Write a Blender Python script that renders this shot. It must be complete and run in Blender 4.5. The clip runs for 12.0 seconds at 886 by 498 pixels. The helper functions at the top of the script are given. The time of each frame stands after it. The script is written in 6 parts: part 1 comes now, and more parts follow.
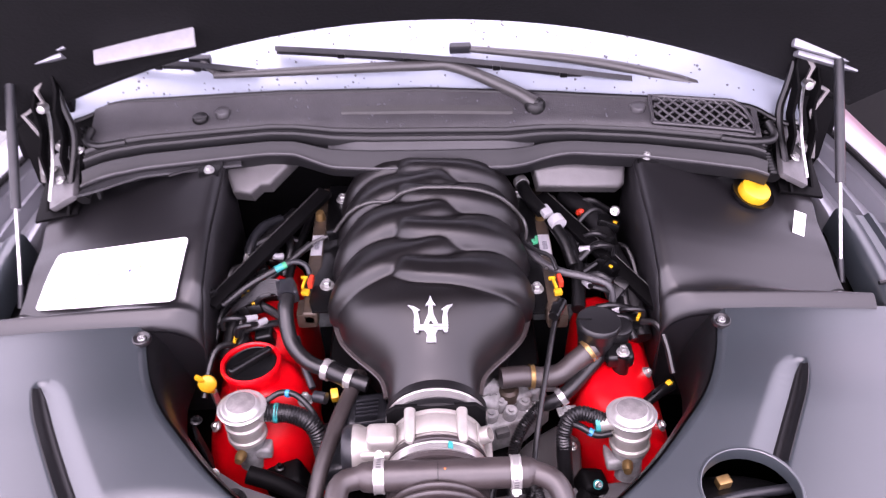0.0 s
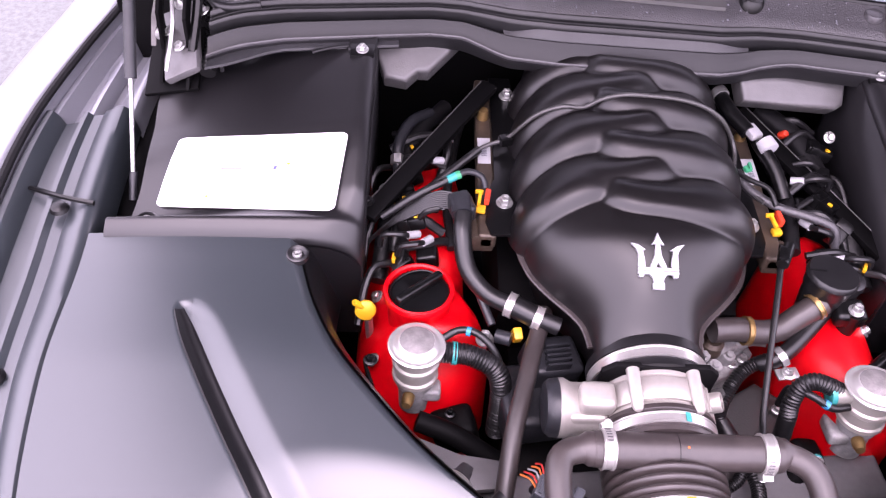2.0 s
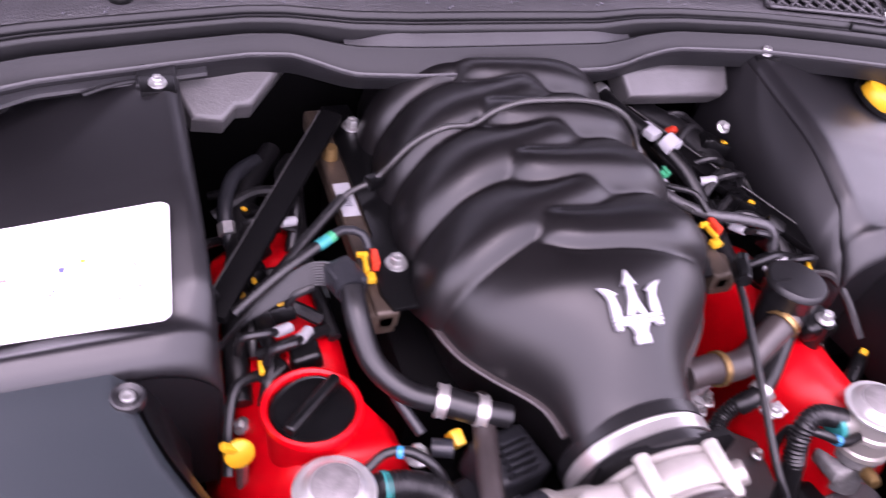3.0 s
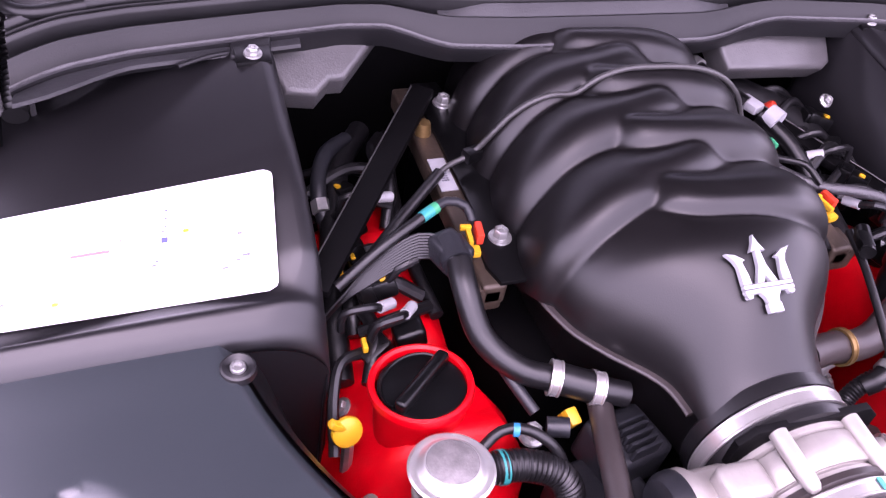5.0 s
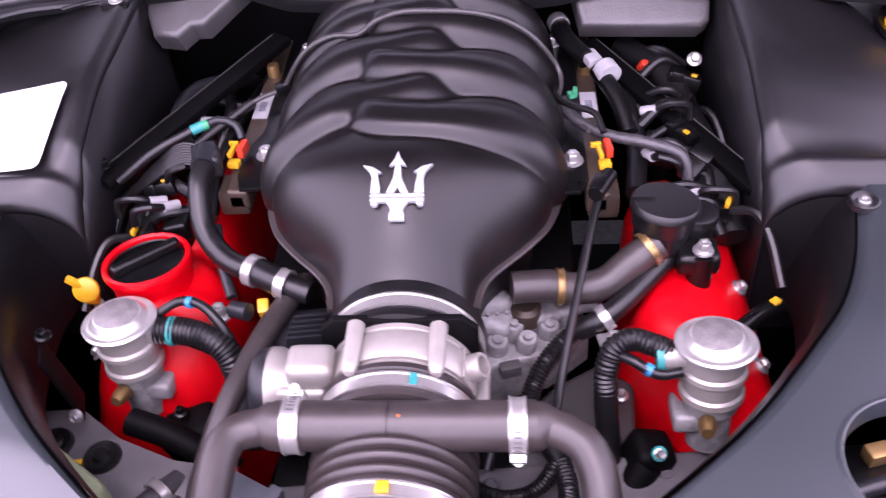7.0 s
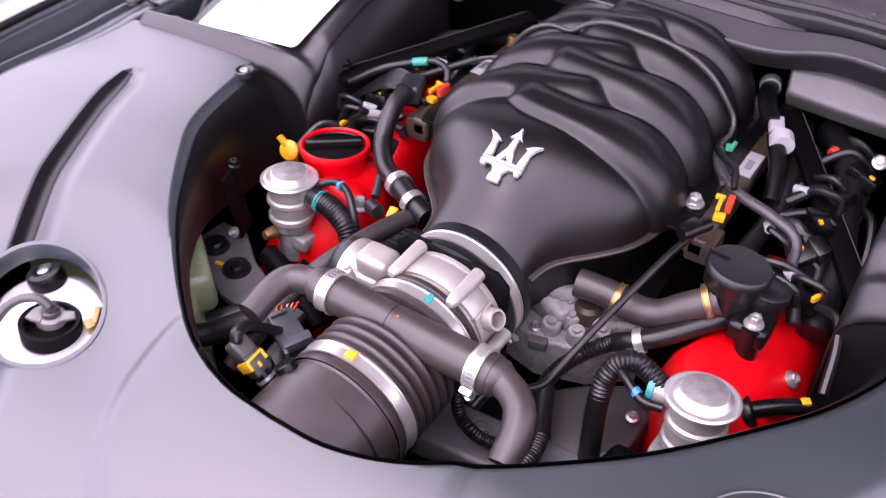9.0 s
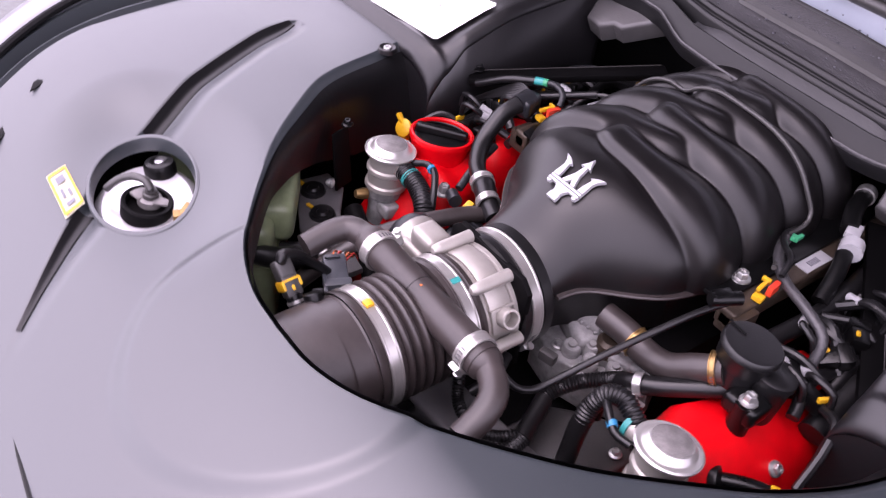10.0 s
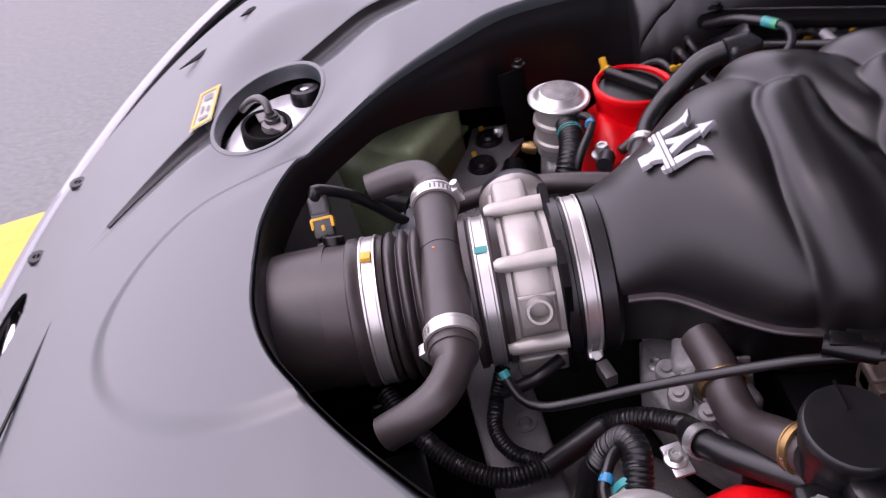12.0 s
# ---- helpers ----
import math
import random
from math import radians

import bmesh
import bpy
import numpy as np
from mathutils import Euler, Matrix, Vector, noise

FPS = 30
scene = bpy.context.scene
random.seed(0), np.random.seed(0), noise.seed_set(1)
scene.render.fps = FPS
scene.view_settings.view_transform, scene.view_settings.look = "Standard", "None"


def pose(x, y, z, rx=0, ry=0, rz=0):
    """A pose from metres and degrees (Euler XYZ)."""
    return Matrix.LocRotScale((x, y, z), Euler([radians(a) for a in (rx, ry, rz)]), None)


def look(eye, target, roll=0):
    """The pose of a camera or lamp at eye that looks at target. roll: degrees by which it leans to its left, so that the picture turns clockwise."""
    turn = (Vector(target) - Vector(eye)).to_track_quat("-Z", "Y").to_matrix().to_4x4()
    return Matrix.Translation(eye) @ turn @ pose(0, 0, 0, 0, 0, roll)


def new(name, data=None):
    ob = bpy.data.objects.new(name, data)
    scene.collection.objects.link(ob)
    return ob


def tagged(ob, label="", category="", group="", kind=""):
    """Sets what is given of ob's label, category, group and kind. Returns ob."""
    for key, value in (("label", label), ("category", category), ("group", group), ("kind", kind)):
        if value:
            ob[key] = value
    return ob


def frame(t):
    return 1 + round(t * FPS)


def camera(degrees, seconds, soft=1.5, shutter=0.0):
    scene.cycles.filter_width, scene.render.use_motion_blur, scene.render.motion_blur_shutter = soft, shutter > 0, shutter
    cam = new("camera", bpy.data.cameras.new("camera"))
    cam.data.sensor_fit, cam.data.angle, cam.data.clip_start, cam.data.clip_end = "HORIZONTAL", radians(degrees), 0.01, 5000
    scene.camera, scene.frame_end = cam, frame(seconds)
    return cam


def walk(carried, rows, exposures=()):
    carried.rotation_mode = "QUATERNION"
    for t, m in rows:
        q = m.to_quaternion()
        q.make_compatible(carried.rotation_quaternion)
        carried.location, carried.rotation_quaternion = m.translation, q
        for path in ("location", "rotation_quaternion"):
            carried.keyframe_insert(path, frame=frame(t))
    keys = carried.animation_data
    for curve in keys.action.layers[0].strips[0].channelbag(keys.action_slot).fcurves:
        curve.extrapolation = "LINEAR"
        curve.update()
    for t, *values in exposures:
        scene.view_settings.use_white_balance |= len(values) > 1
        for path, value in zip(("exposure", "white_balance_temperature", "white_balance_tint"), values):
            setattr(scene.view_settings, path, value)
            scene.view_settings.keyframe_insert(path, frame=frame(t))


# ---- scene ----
SKY, SUN = 0.15, 0.5
EXPOSURES = [(0, 2.98, 6450, 44), (1, 3.02, 6450, 45), (2, 3.06, 6450, 45), (3, 2.98, 6300, 49), (5.5, 2.91, 6200, 54), (8.5, 2.70, 6350, 46), (9.5, 2.65, 6450, 42), (10.5, 2.10, 6450, 41), (12, 1.92, 6450, 38)]
cam = camera(54.00, 12.0, 1.2, 0.4)
PATH = [
    (0, 0.0153, -0.7196, 1.7070, 48.366, 1.275, -1.308),
    (0.5, 0.0131, -0.6369, 1.6615, 44.820, 0.052, -2.028),
    (1, -0.0181, -0.5555, 1.6009, 40.255, -0.156, -1.759),
    (1.5, -0.1542, -0.5357, 1.5881, 39.543, -1.609, 0.147),
    (2, -0.2609, -0.5401, 1.6124, 39.791, -3.511, 0.338),
    (2.5, -0.2952, -0.4420, 1.5115, 42.476, -4.883, -8.433),
    (3, -0.3658, -0.3226, 1.4121, 44.819, -9.624, -18.838),
    (3.2, -0.4083, -0.2839, 1.3871, 44.873, -10.244, -19.277),
    (4.8, -0.4123, -0.3064, 1.3546, 46.401, -7.379, -17.491),
    (5, -0.4139, -0.3112, 1.3527, 45.934, -7.455, -17.587),
    (5.5, -0.3817, -0.3443, 1.3546, 45.070, -5.393, -15.738),
    (6, -0.3119, -0.4087, 1.3631, 45.743, -2.905, -10.671),
    (6.5, -0.0597, -0.4899, 1.3741, 46.506, 5.203, -0.175),
    (6.7, 0.0166, -0.5006, 1.3568, 47.364, 4.463, 0.741),
    (8.3, 0.1753, -0.5120, 1.3778, 42.793, -0.214, 19.928),
    (8.5, 0.1856, -0.5186, 1.3894, 43.190, -0.974, 23.242),
    (9, 0.3285, -0.5385, 1.4039, 47.802, 0.632, 34.975),
    (9.5, 0.4311, -0.5437, 1.4233, 49.432, -1.848, 45.899),
    (10, 0.4542, -0.5228, 1.4297, 48.658, -5.767, 54.224),
    (10.5, 0.5467, -0.3704, 1.4007, 49.960, -3.106, 66.009),
    (11, 0.5369, -0.3191, 1.3816, 49.927, -3.996, 70.784),
    (11.5, 0.5260, -0.2594, 1.3518, 49.227, -0.617, 77.054),
    (12, 0.5031, -0.1249, 1.3126, 48.110, 9.416, 85.052),
]
walk(cam, [(t, pose(x, y, z, rx, ry, rz)) for t, x, y, z, rx, ry, rz in PATH], EXPOSURES)

# ---- light ----
world = bpy.data.worlds.new("overcast_sky")
scene.world = world
world.use_nodes = True
wn, wl = world.node_tree.nodes, world.node_tree.links
sky = wn.new("ShaderNodeTexSky")
sky.sky_type, sky.sun_disc = "NISHITA", False
sky.sun_elevation, sky.sun_rotation = radians(72), radians(205)
sky.air_density, sky.dust_density, sky.ozone_density = 1.0, 1.5, 1.0
soften = wn.new("ShaderNodeHueSaturation")
soften.inputs["Saturation"].default_value = 0.22
wl.new(sky.outputs["Color"], soften.inputs["Color"])
wl.new(soften.outputs["Color"], wn["Background"].inputs["Color"])
wn["Background"].inputs["Strength"].default_value = SKY
sun = new("sun", bpy.data.lights.new("sun", "SUN"))
sun.data.energy, sun.data.angle, sun.data.color = SUN, radians(130), (1.0, 0.97, 0.93)
sun.matrix_world = look((-0.13, -0.28, 0.95), (0, 0, 0))


# ---- materials ----
def material(name, color, rough=0.5, metal=0.0, grain=0.0, scale=400.0, stain=0.0, stain_scale=12.0, rough_var=0.0,
             coat=0.0, spec=0.5, ior=1.5):
    m = bpy.data.materials.new(name)
    m.use_nodes = True
    nt = m.node_tree
    b = nt.nodes["Principled BSDF"]
    b.inputs["Base Color"].default_value = (*color, 1)
    b.inputs["Roughness"].default_value = rough
    b.inputs["Metallic"].default_value = metal
    b.inputs["Coat Weight"].default_value = coat
    b.inputs["Specular IOR Level"].default_value = spec
    b.inputs["IOR"].default_value = ior
    co = nt.nodes.new("ShaderNodeTexCoord")
    if stain or rough_var:
        n = nt.nodes.new("ShaderNodeTexNoise")
        n.inputs["Scale"].default_value, n.inputs["Detail"].default_value = stain_scale, 6
        n.inputs["Roughness"].default_value = 0.65
        nt.links.new(co.outputs["Object"], n.inputs["Vector"])
        if stain:
            ramp = nt.nodes.new("ShaderNodeMapRange")
            ramp.inputs["From Min"].default_value, ramp.inputs["From Max"].default_value = 0.35, 0.7
            ramp.inputs["To Min"].default_value, ramp.inputs["To Max"].default_value = 1 - stain, 1 + stain
            nt.links.new(n.outputs["Fac"], ramp.inputs["Value"])
            mul = nt.nodes.new("ShaderNodeVectorMath")
            mul.operation = "SCALE"
            mul.inputs[0].default_value = color
            nt.links.new(ramp.outputs["Result"], mul.inputs["Scale"])
            nt.links.new(mul.outputs["Vector"], b.inputs["Base Color"])
        if rough_var:
            rr = nt.nodes.new("ShaderNodeMapRange")
            rr.inputs["To Min"].default_value, rr.inputs["To Max"].default_value = rough - rough_var, rough + rough_var
            nt.links.new(n.outputs["Fac"], rr.inputs["Value"])
            nt.links.new(rr.outputs["Result"], b.inputs["Roughness"])
    if grain:
        g = nt.nodes.new("ShaderNodeTexNoise")
        g.inputs["Scale"].default_value, g.inputs["Detail"].default_value = scale, 3
        nt.links.new(co.outputs["Object"], g.inputs["Vector"])
        bump = nt.nodes.new("ShaderNodeBump")
        bump.inputs["Strength"].default_value, bump.inputs["Distance"].default_value = grain, 0.001
        nt.links.new(g.outputs["Fac"], bump.inputs["Height"])
        nt.links.new(bump.outputs["Normal"], b.inputs["Normal"])
    return m


PLENUM = material("plenum_plastic", (0.0036, 0.0030, 0.0033), 0.38, grain=0.09, scale=900, stain=0.2, rough_var=0.06, stain_scale=25, spec=0.43)
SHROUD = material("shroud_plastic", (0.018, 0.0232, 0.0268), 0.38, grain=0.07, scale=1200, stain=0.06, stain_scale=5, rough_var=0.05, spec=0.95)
# Shroud plastic again, with the shade of skirt and grooves in its colour.
SHROUD_SHADED = material("shaded_shroud_plastic", (0.0042, 0.0040, 0.0045), 0.40, grain=0.07, scale=1200, stain=0.14, stain_scale=6, rough_var=0.07, spec=0.3)
COVER = material("cover_plastic", (0.0060, 0.0056, 0.0064), 0.39, grain=0.07, scale=1200, stain=0.14, stain_scale=6, rough_var=0.07, spec=0.5)
BLACK = material("black_plastic", (0.0024, 0.0024, 0.0026), 0.30, grain=0.08, scale=800, stain=0.2, stain_scale=40, rough_var=0.08, spec=0.3)
RUBBER = material("rubber", (0.0055, 0.0053, 0.0058), 0.36, grain=0.12, scale=500, stain=0.25, stain_scale=50, rough_var=0.10, spec=0.42)
DUCT = material("duct_rubber", (0.0290, 0.0230, 0.0220), 0.42, grain=0.06, scale=500, stain=0.25, stain_scale=30, rough_var=0.08, spec=0.5)
SEAL = material("seal_rubber", (0.007, 0.007, 0.0075), 0.36, stain=0.2, stain_scale=20, spec=0.35)
COWLGREY = material("cowl_grey_plastic", (0.030, 0.029, 0.031), 0.36, grain=0.7, scale=500, stain=0.2, stain_scale=20, rough_var=0.08, spec=0.55)
ALU = material("cast_aluminium", (0.33, 0.312, 0.285), 0.42, 0.45, grain=0.15, scale=500, stain=0.10, stain_scale=30, rough_var=0.08)
ALU_ROUGH = material("rough_cast_aluminium", (0.21, 0.208, 0.205), 0.55, 0.2, grain=0.7, scale=220, stain=0.35, stain_scale=60)
STEEL = material("stainless_band", (0.47, 0.455, 0.435), 0.30, 0.75, stain=0.06, stain_scale=60, rough_var=0.05)
ZINC = material("zinc_bolt", (0.45, 0.45, 0.44), 0.32, 0.8, stain=0.15, stain_scale=90)
BRASS = material("brass", (0.30, 0.19, 0.075), 0.36, 0.8, stain=0.15, stain_scale=80)
RAIL = material("bronze_fuel_rail", (0.055, 0.040, 0.029), 0.42, 0.4, grain=0.3, scale=300, stain=0.3, stain_scale=30)
BADGE = material("silver_badge", (0.37, 0.37, 0.39), 0.34, 0.3, stain=0.06)
CHROME = material("chrome", (0.86, 0.85, 0.87), 0.14, 1.0, rough_var=0.04)
REDPAINT = material("red_crackle_paint", (0.56, 0.003, 0.003), 0.38, grain=0.3, scale=600, stain=0.15, stain_scale=25, spec=0.3)
YELLOW = material("yellow_plastic", (0.55, 0.3, 0.006), 0.4, stain=0.08, stain_scale=60)
ORANGE = material("red_orange_clip", (0.5, 0.035, 0.012), 0.4)
TEAL = material("teal_tape", (0.006, 0.2, 0.19), 0.45)
BLUE = material("blue_tape", (0.012, 0.18, 0.34), 0.45)
GREEN = material("green_clip", (0.012, 0.22, 0.1), 0.45)
WHITE = material("white_label", (0.82, 0.82, 0.84), 0.45)
WHITEPL = material("white_plastic", (0.3, 0.3, 0.31), 0.45, stain=0.08, stain_scale=60)
GREYPL = material("grey_plastic", (0.013, 0.0137, 0.016), 0.36, stain=0.2, stain_scale=60, grain=0.2, scale=600, spec=0.35)
INK = material("label_print", (0.12, 0.12, 0.14), 0.5)
INKRED = material("label_red_print", (0.35, 0.12, 0.12), 0.5)
INKBLUE = material("label_blue_print", (0.06, 0.06, 0.2), 0.5)
TANK = material("milky_tank", (0.22, 0.27, 0.15), 0.35, stain=0.25, stain_scale=18)
PAINT = material("silver_paint", (0.21, 0.215, 0.235), 0.3, 0.35, coat=0.6, stain=0.03)
HOODIN = material("hood_liner", (0.003, 0.003, 0.0035), 0.8, grain=0.8, scale=200, stain=0.2, spec=0.2)
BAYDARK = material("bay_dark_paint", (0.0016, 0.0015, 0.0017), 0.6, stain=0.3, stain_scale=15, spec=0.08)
MEMBER = material("grey_painted_steel", (0.095, 0.092, 0.094), 0.45, 0.1, stain=0.2, stain_scale=20, grain=0.2, scale=150)
GLASS = material("pale_windscreen", (0.235, 0.265, 0.305), 0.45, stain=0.06, stain_scale=8)
DROP = material("water_drop", (0.10, 0.10, 0.11), 0.04, spec=1.0)
LAMP = material("lamp_housing", (0.66, 0.66, 0.68), 0.20, 0.45, stain=0.05)
WIRE_O = material("orange_wire", (0.6, 0.13, 0.02), 0.5)
WIRE_R = material("red_wire", (0.5, 0.03, 0.02), 0.5)
BOXGREY = material("grey_moulded_box", (0.036, 0.035, 0.034), 0.35, stain=0.15, stain_scale=14, grain=0.3, scale=500)
# Box grey lightened: the brightness of its sky-facing side is in the colour.
BOXLIT = material("sky_lit_moulded_box", (0.062, 0.060, 0.060), 0.34, stain=0.2, stain_scale=14, grain=0.3, scale=500)
LIDDISC = material("dull_steel", (0.20, 0.19, 0.185), 0.5, 0.35, grain=0.4, scale=500, stain=0.3, stain_scale=70)
LID = material("pressed_steel", (0.56, 0.55, 0.53), 0.32, 0.75, stain=0.08, stain_scale=50, rough_var=0.06)
LIPGREY = material("cowl_lip_plastic", (0.0075, 0.0075, 0.0082), 0.48, grain=0.15, scale=600, stain=0.15, stain_scale=20, rough_var=0.08, spec=0.32)
PADGREY = material("cowl_pad_plastic", (0.020, 0.020, 0.0215), 0.42, grain=0.3, scale=600, stain=0.15, stain_scale=20, spec=0.4)
CONNECTOR = material("blue_grey_connector", (0.060, 0.066, 0.076), 0.42, stain=0.15, stain_scale=60, grain=0.2, scale=500)
STICKER = material("pale_sticker", (0.36, 0.34, 0.26), 0.5)


# ---- shaping helpers ----
BASE = {}


def thing(name, at, label, category, group="", kind=""):
    e = new(name)
    e.empty_display_size = 0.02
    e.location = at
    BASE[e] = Vector(at)
    return tagged(e, label, category, group, kind)


def mesh_of(name, bm, mat, sharp=38):
    me = bpy.data.meshes.new(name)
    bmesh.ops.recalc_face_normals(bm, faces=bm.faces)
    bm.to_mesh(me)
    bm.free()
    me.materials.append(mat)
    me.shade_smooth()
    me.set_sharp_from_angle(angle=radians(sharp))
    return me


def part(name, bm, mat, parent, label="", sharp=38):
    base = BASE[parent]
    bmesh.ops.translate(bm, vec=-base, verts=bm.verts)
    ob = new(name, mesh_of(name, bm, mat, sharp))
    ob.parent = parent
    BASE[ob] = base
    if label:
        tagged(ob, label)
    return ob


def solo(name, bm, mat, label, category, group="", kind="", sharp=38):
    ob = new(name, mesh_of(name, bm, mat, sharp))
    BASE[ob] = Vector((0, 0, 0))
    return tagged(ob, label, category, group, kind)


def V(*a):
    return Vector(a)


def aim(p, d):
    """A frame at p whose z axis points along d."""
    return Matrix.Translation(p) @ Vector(d).normalized().to_track_quat("Z", "Y").to_matrix().to_4x4()


def join(*bms):
    out = bms[0]
    for b in bms[1:]:
        me = bpy.data.meshes.new("tmp")
        b.to_mesh(me)
        b.free()
        out.from_mesh(me)
        bpy.data.meshes.remove(me)
    return out


def grid_bm(rows, close_u=False, close_v=False, caps=False):
    bm = bmesh.new()
    vs = [[bm.verts.new(p) for p in r] for r in rows]
    n, k = len(vs), len(vs[0])
    for i in range(n if close_v else n - 1):
        for j in range(k if close_u else k - 1):
            a, b = vs[i], vs[(i + 1) % n]
            bm.faces.new((a[j], a[(j + 1) % k], b[(j + 1) % k], b[j]))
    if caps:
        bm.faces.new(vs[0])
        bm.faces.new(vs[-1])
    return bm


def spline(pts, step=0.004):
    """Points at even steps on a Catmull-Rom line through pts."""
    p = [Vector(q) for q in pts]
    p = [2 * p[0] - p[1]] + p + [2 * p[-1] - p[-2]]
    out = []
    for i in range(1, len(p) - 2):
        n = max(2, int((p[i + 1] - p[i]).length / step))
        for k in range(n):
            t = k / n
            out.append(0.5 * (2 * p[i] + (p[i + 1] - p[i - 1]) * t + (2 * p[i - 1] - 5 * p[i] + 4 * p[i + 1] - p[i + 2]) * t * t
                              + (3 * p[i] - p[i - 1] - 3 * p[i + 1] + p[i + 2]) * t ** 3))
    out.append(p[-2])
    return out


def tube(pts, radius, n=14, step=0.006, caps=True, smooth=True):
    """A tube along pts; radius is a number or a function of the way gone (metres) and of the whole length."""
    line = spline(pts, step) if smooth else [Vector(q) for q in pts]
    d = [(line[min(i + 1, len(line) - 1)] - line[max(i - 1, 0)]).normalized() for i in range(len(line))]
    side = d[0].orthogonal().normalized()
    rows, way = [], 0.0
    total = sum((line[i + 1] - line[i]).length for i in range(len(line) - 1))
    for i, p in enumerate(line):
        side = (side - d[i] * side.dot(d[i])).normalized()
        up = d[i].cross(side)
        if i:
            way += (p - line[i - 1]).length
        r = radius(way, total) if callable(radius) else radius
        rows.append([p + r * (math.cos(2 * math.pi * j / n) * side + math.sin(2 * math.pi * j / n) * up) for j in range(n)])
    return grid_bm(rows, close_u=True, caps=caps)


def ribbed(r, pitch=0.004, depth=0.0012):
    return lambda s, total: r + depth * (1 if (s / pitch) % 1 < 0.55 else -1)


def corrugated(pts, r, pitch=0.004, depth=0.0012, n=14):
    return tube(pts, lambda s, total: r + depth * math.cos(2 * math.pi * s / pitch), n, step=pitch / 4)


def lathe(profile, m, n=36, closed=False):
    """Turns (radius, height) pairs round the z axis of m."""
    rows = [[m @ V(r * math.cos(2 * math.pi * j / n), r * math.sin(2 * math.pi * j / n), h) for j in range(n)] for r, h in profile]
    bm = grid_bm(rows, close_u=True, close_v=closed)
    if not closed:
        bmesh.ops.remove_doubles(bm, verts=bm.verts, dist=1e-6)
    return bm


def rbox(size, m, bevel=0.002, segments=2):
    bm = bmesh.new()
    bmesh.ops.create_cube(bm, size=1.0)
    bmesh.ops.scale(bm, vec=size, verts=bm.verts)
    if bevel:
        bmesh.ops.bevel(bm, geom=bm.edges[:], offset=bevel, segments=segments, affect="EDGES", profile=0.6)
    bmesh.ops.transform(bm, matrix=m, verts=bm.verts)
    return bm


def prism(outline, height, m, bevel=0.001, segments=2):
    """A plate of the given outline (x, y) from z = 0 to height in the frame m."""
    bm = bmesh.new()
    lo = [bm.verts.new((x, y, 0)) for x, y in outline]
    f = bm.faces.new(lo)
    ex = bmesh.ops.extrude_face_region(bm, geom=[f])
    top = [g for g in ex["geom"] if isinstance(g, bmesh.types.BMVert)]
    bmesh.ops.translate(bm, vec=(0, 0, height), verts=top)
    if bevel:
        topset = set(top)
        es = [e for e in bm.edges if e.verts[0] in topset and e.verts[1] in topset]
        bmesh.ops.bevel(bm, geom=es, offset=bevel, segments=segments, affect="EDGES", profile=0.5)
    bmesh.ops.transform(bm, matrix=m, verts=bm.verts)
    return bm


def interp(x, table):
    xs, ys = [a for a, _ in table], [b for _, b in table]
    return float(np.interp(x, xs, ys))


def soft(x, table, w):
    """A table read with its corners rounded over w on either side."""
    return sum(interp(x + w * k / 3, table) * (4 - abs(k)) for k in range(-3, 4)) / 16


def smooth01(x):
    x = min(1.0, max(0.0, x))
    return x * x * (3 - 2 * x)


def bolt_bm(m, r=0.008, h=0.007):
    """A flanged hexagon bolt head."""
    flange = lathe([(0, 0), (r * 1.05, 0), (r, 0.0015), (r * 0.72, 0.0025), (0, 0.0025)], m, 24)
    hexa = lathe([(0, 0.002), (r * 0.68, 0.002), (r * 0.68, h * 0.85), (r * 0.55, h), (r * 0.34, h), (r * 0.30, h - 0.0015), (0, h - 0.0015)], m, 6)
    return join(flange, hexa)


def clamp_on(parent, m, r, width, mat=STEEL, turn=0.0, label="steel worm-drive hose clamp"):
    """A hose clamp round the z axis of m: band with two raised edges, and its screw housing."""
    w = width / 2
    band = part("hose_clamp", lathe([(r, -w), (r + 0.0022, -w), (r + 0.0022, -w * 0.75), (r + 0.0014, -w * 0.6), (r + 0.0014, w * 0.6),
                                     (r + 0.0022, w * 0.75), (r + 0.0022, w), (r, w)], m, 48, closed=True), mat, parent, label)
    mm = m @ pose(0, 0, 0, 0, 0, turn)
    house = join(rbox((0.006, 0.014, width * 0.9), mm @ pose(r + 0.004, 0, 0), 0.0015),
                 lathe([(0, 0), (0.0035, 0), (0.0035, 0.005), (0, 0.005)], mm @ pose(r + 0.0055, 0.006, 0, -90, 0, 0), 12))
    sub = part("clamp_screw", house, ZINC, parent)
    sub.parent = band
    step = math.degrees(0.0034 / r)
    sub = part("slots", join(*[rbox((0.0006, 0.0014, width * 0.42), m @ pose(0, 0, 0, 0, 0, turn + (2.6 + i) * step * q) @ pose(r + 0.0015, 0, 0), 0) for i in range(5) for q in (-1, 1)]), MEMBER, parent, "dark slots in the band")
    sub.parent = band
    return band


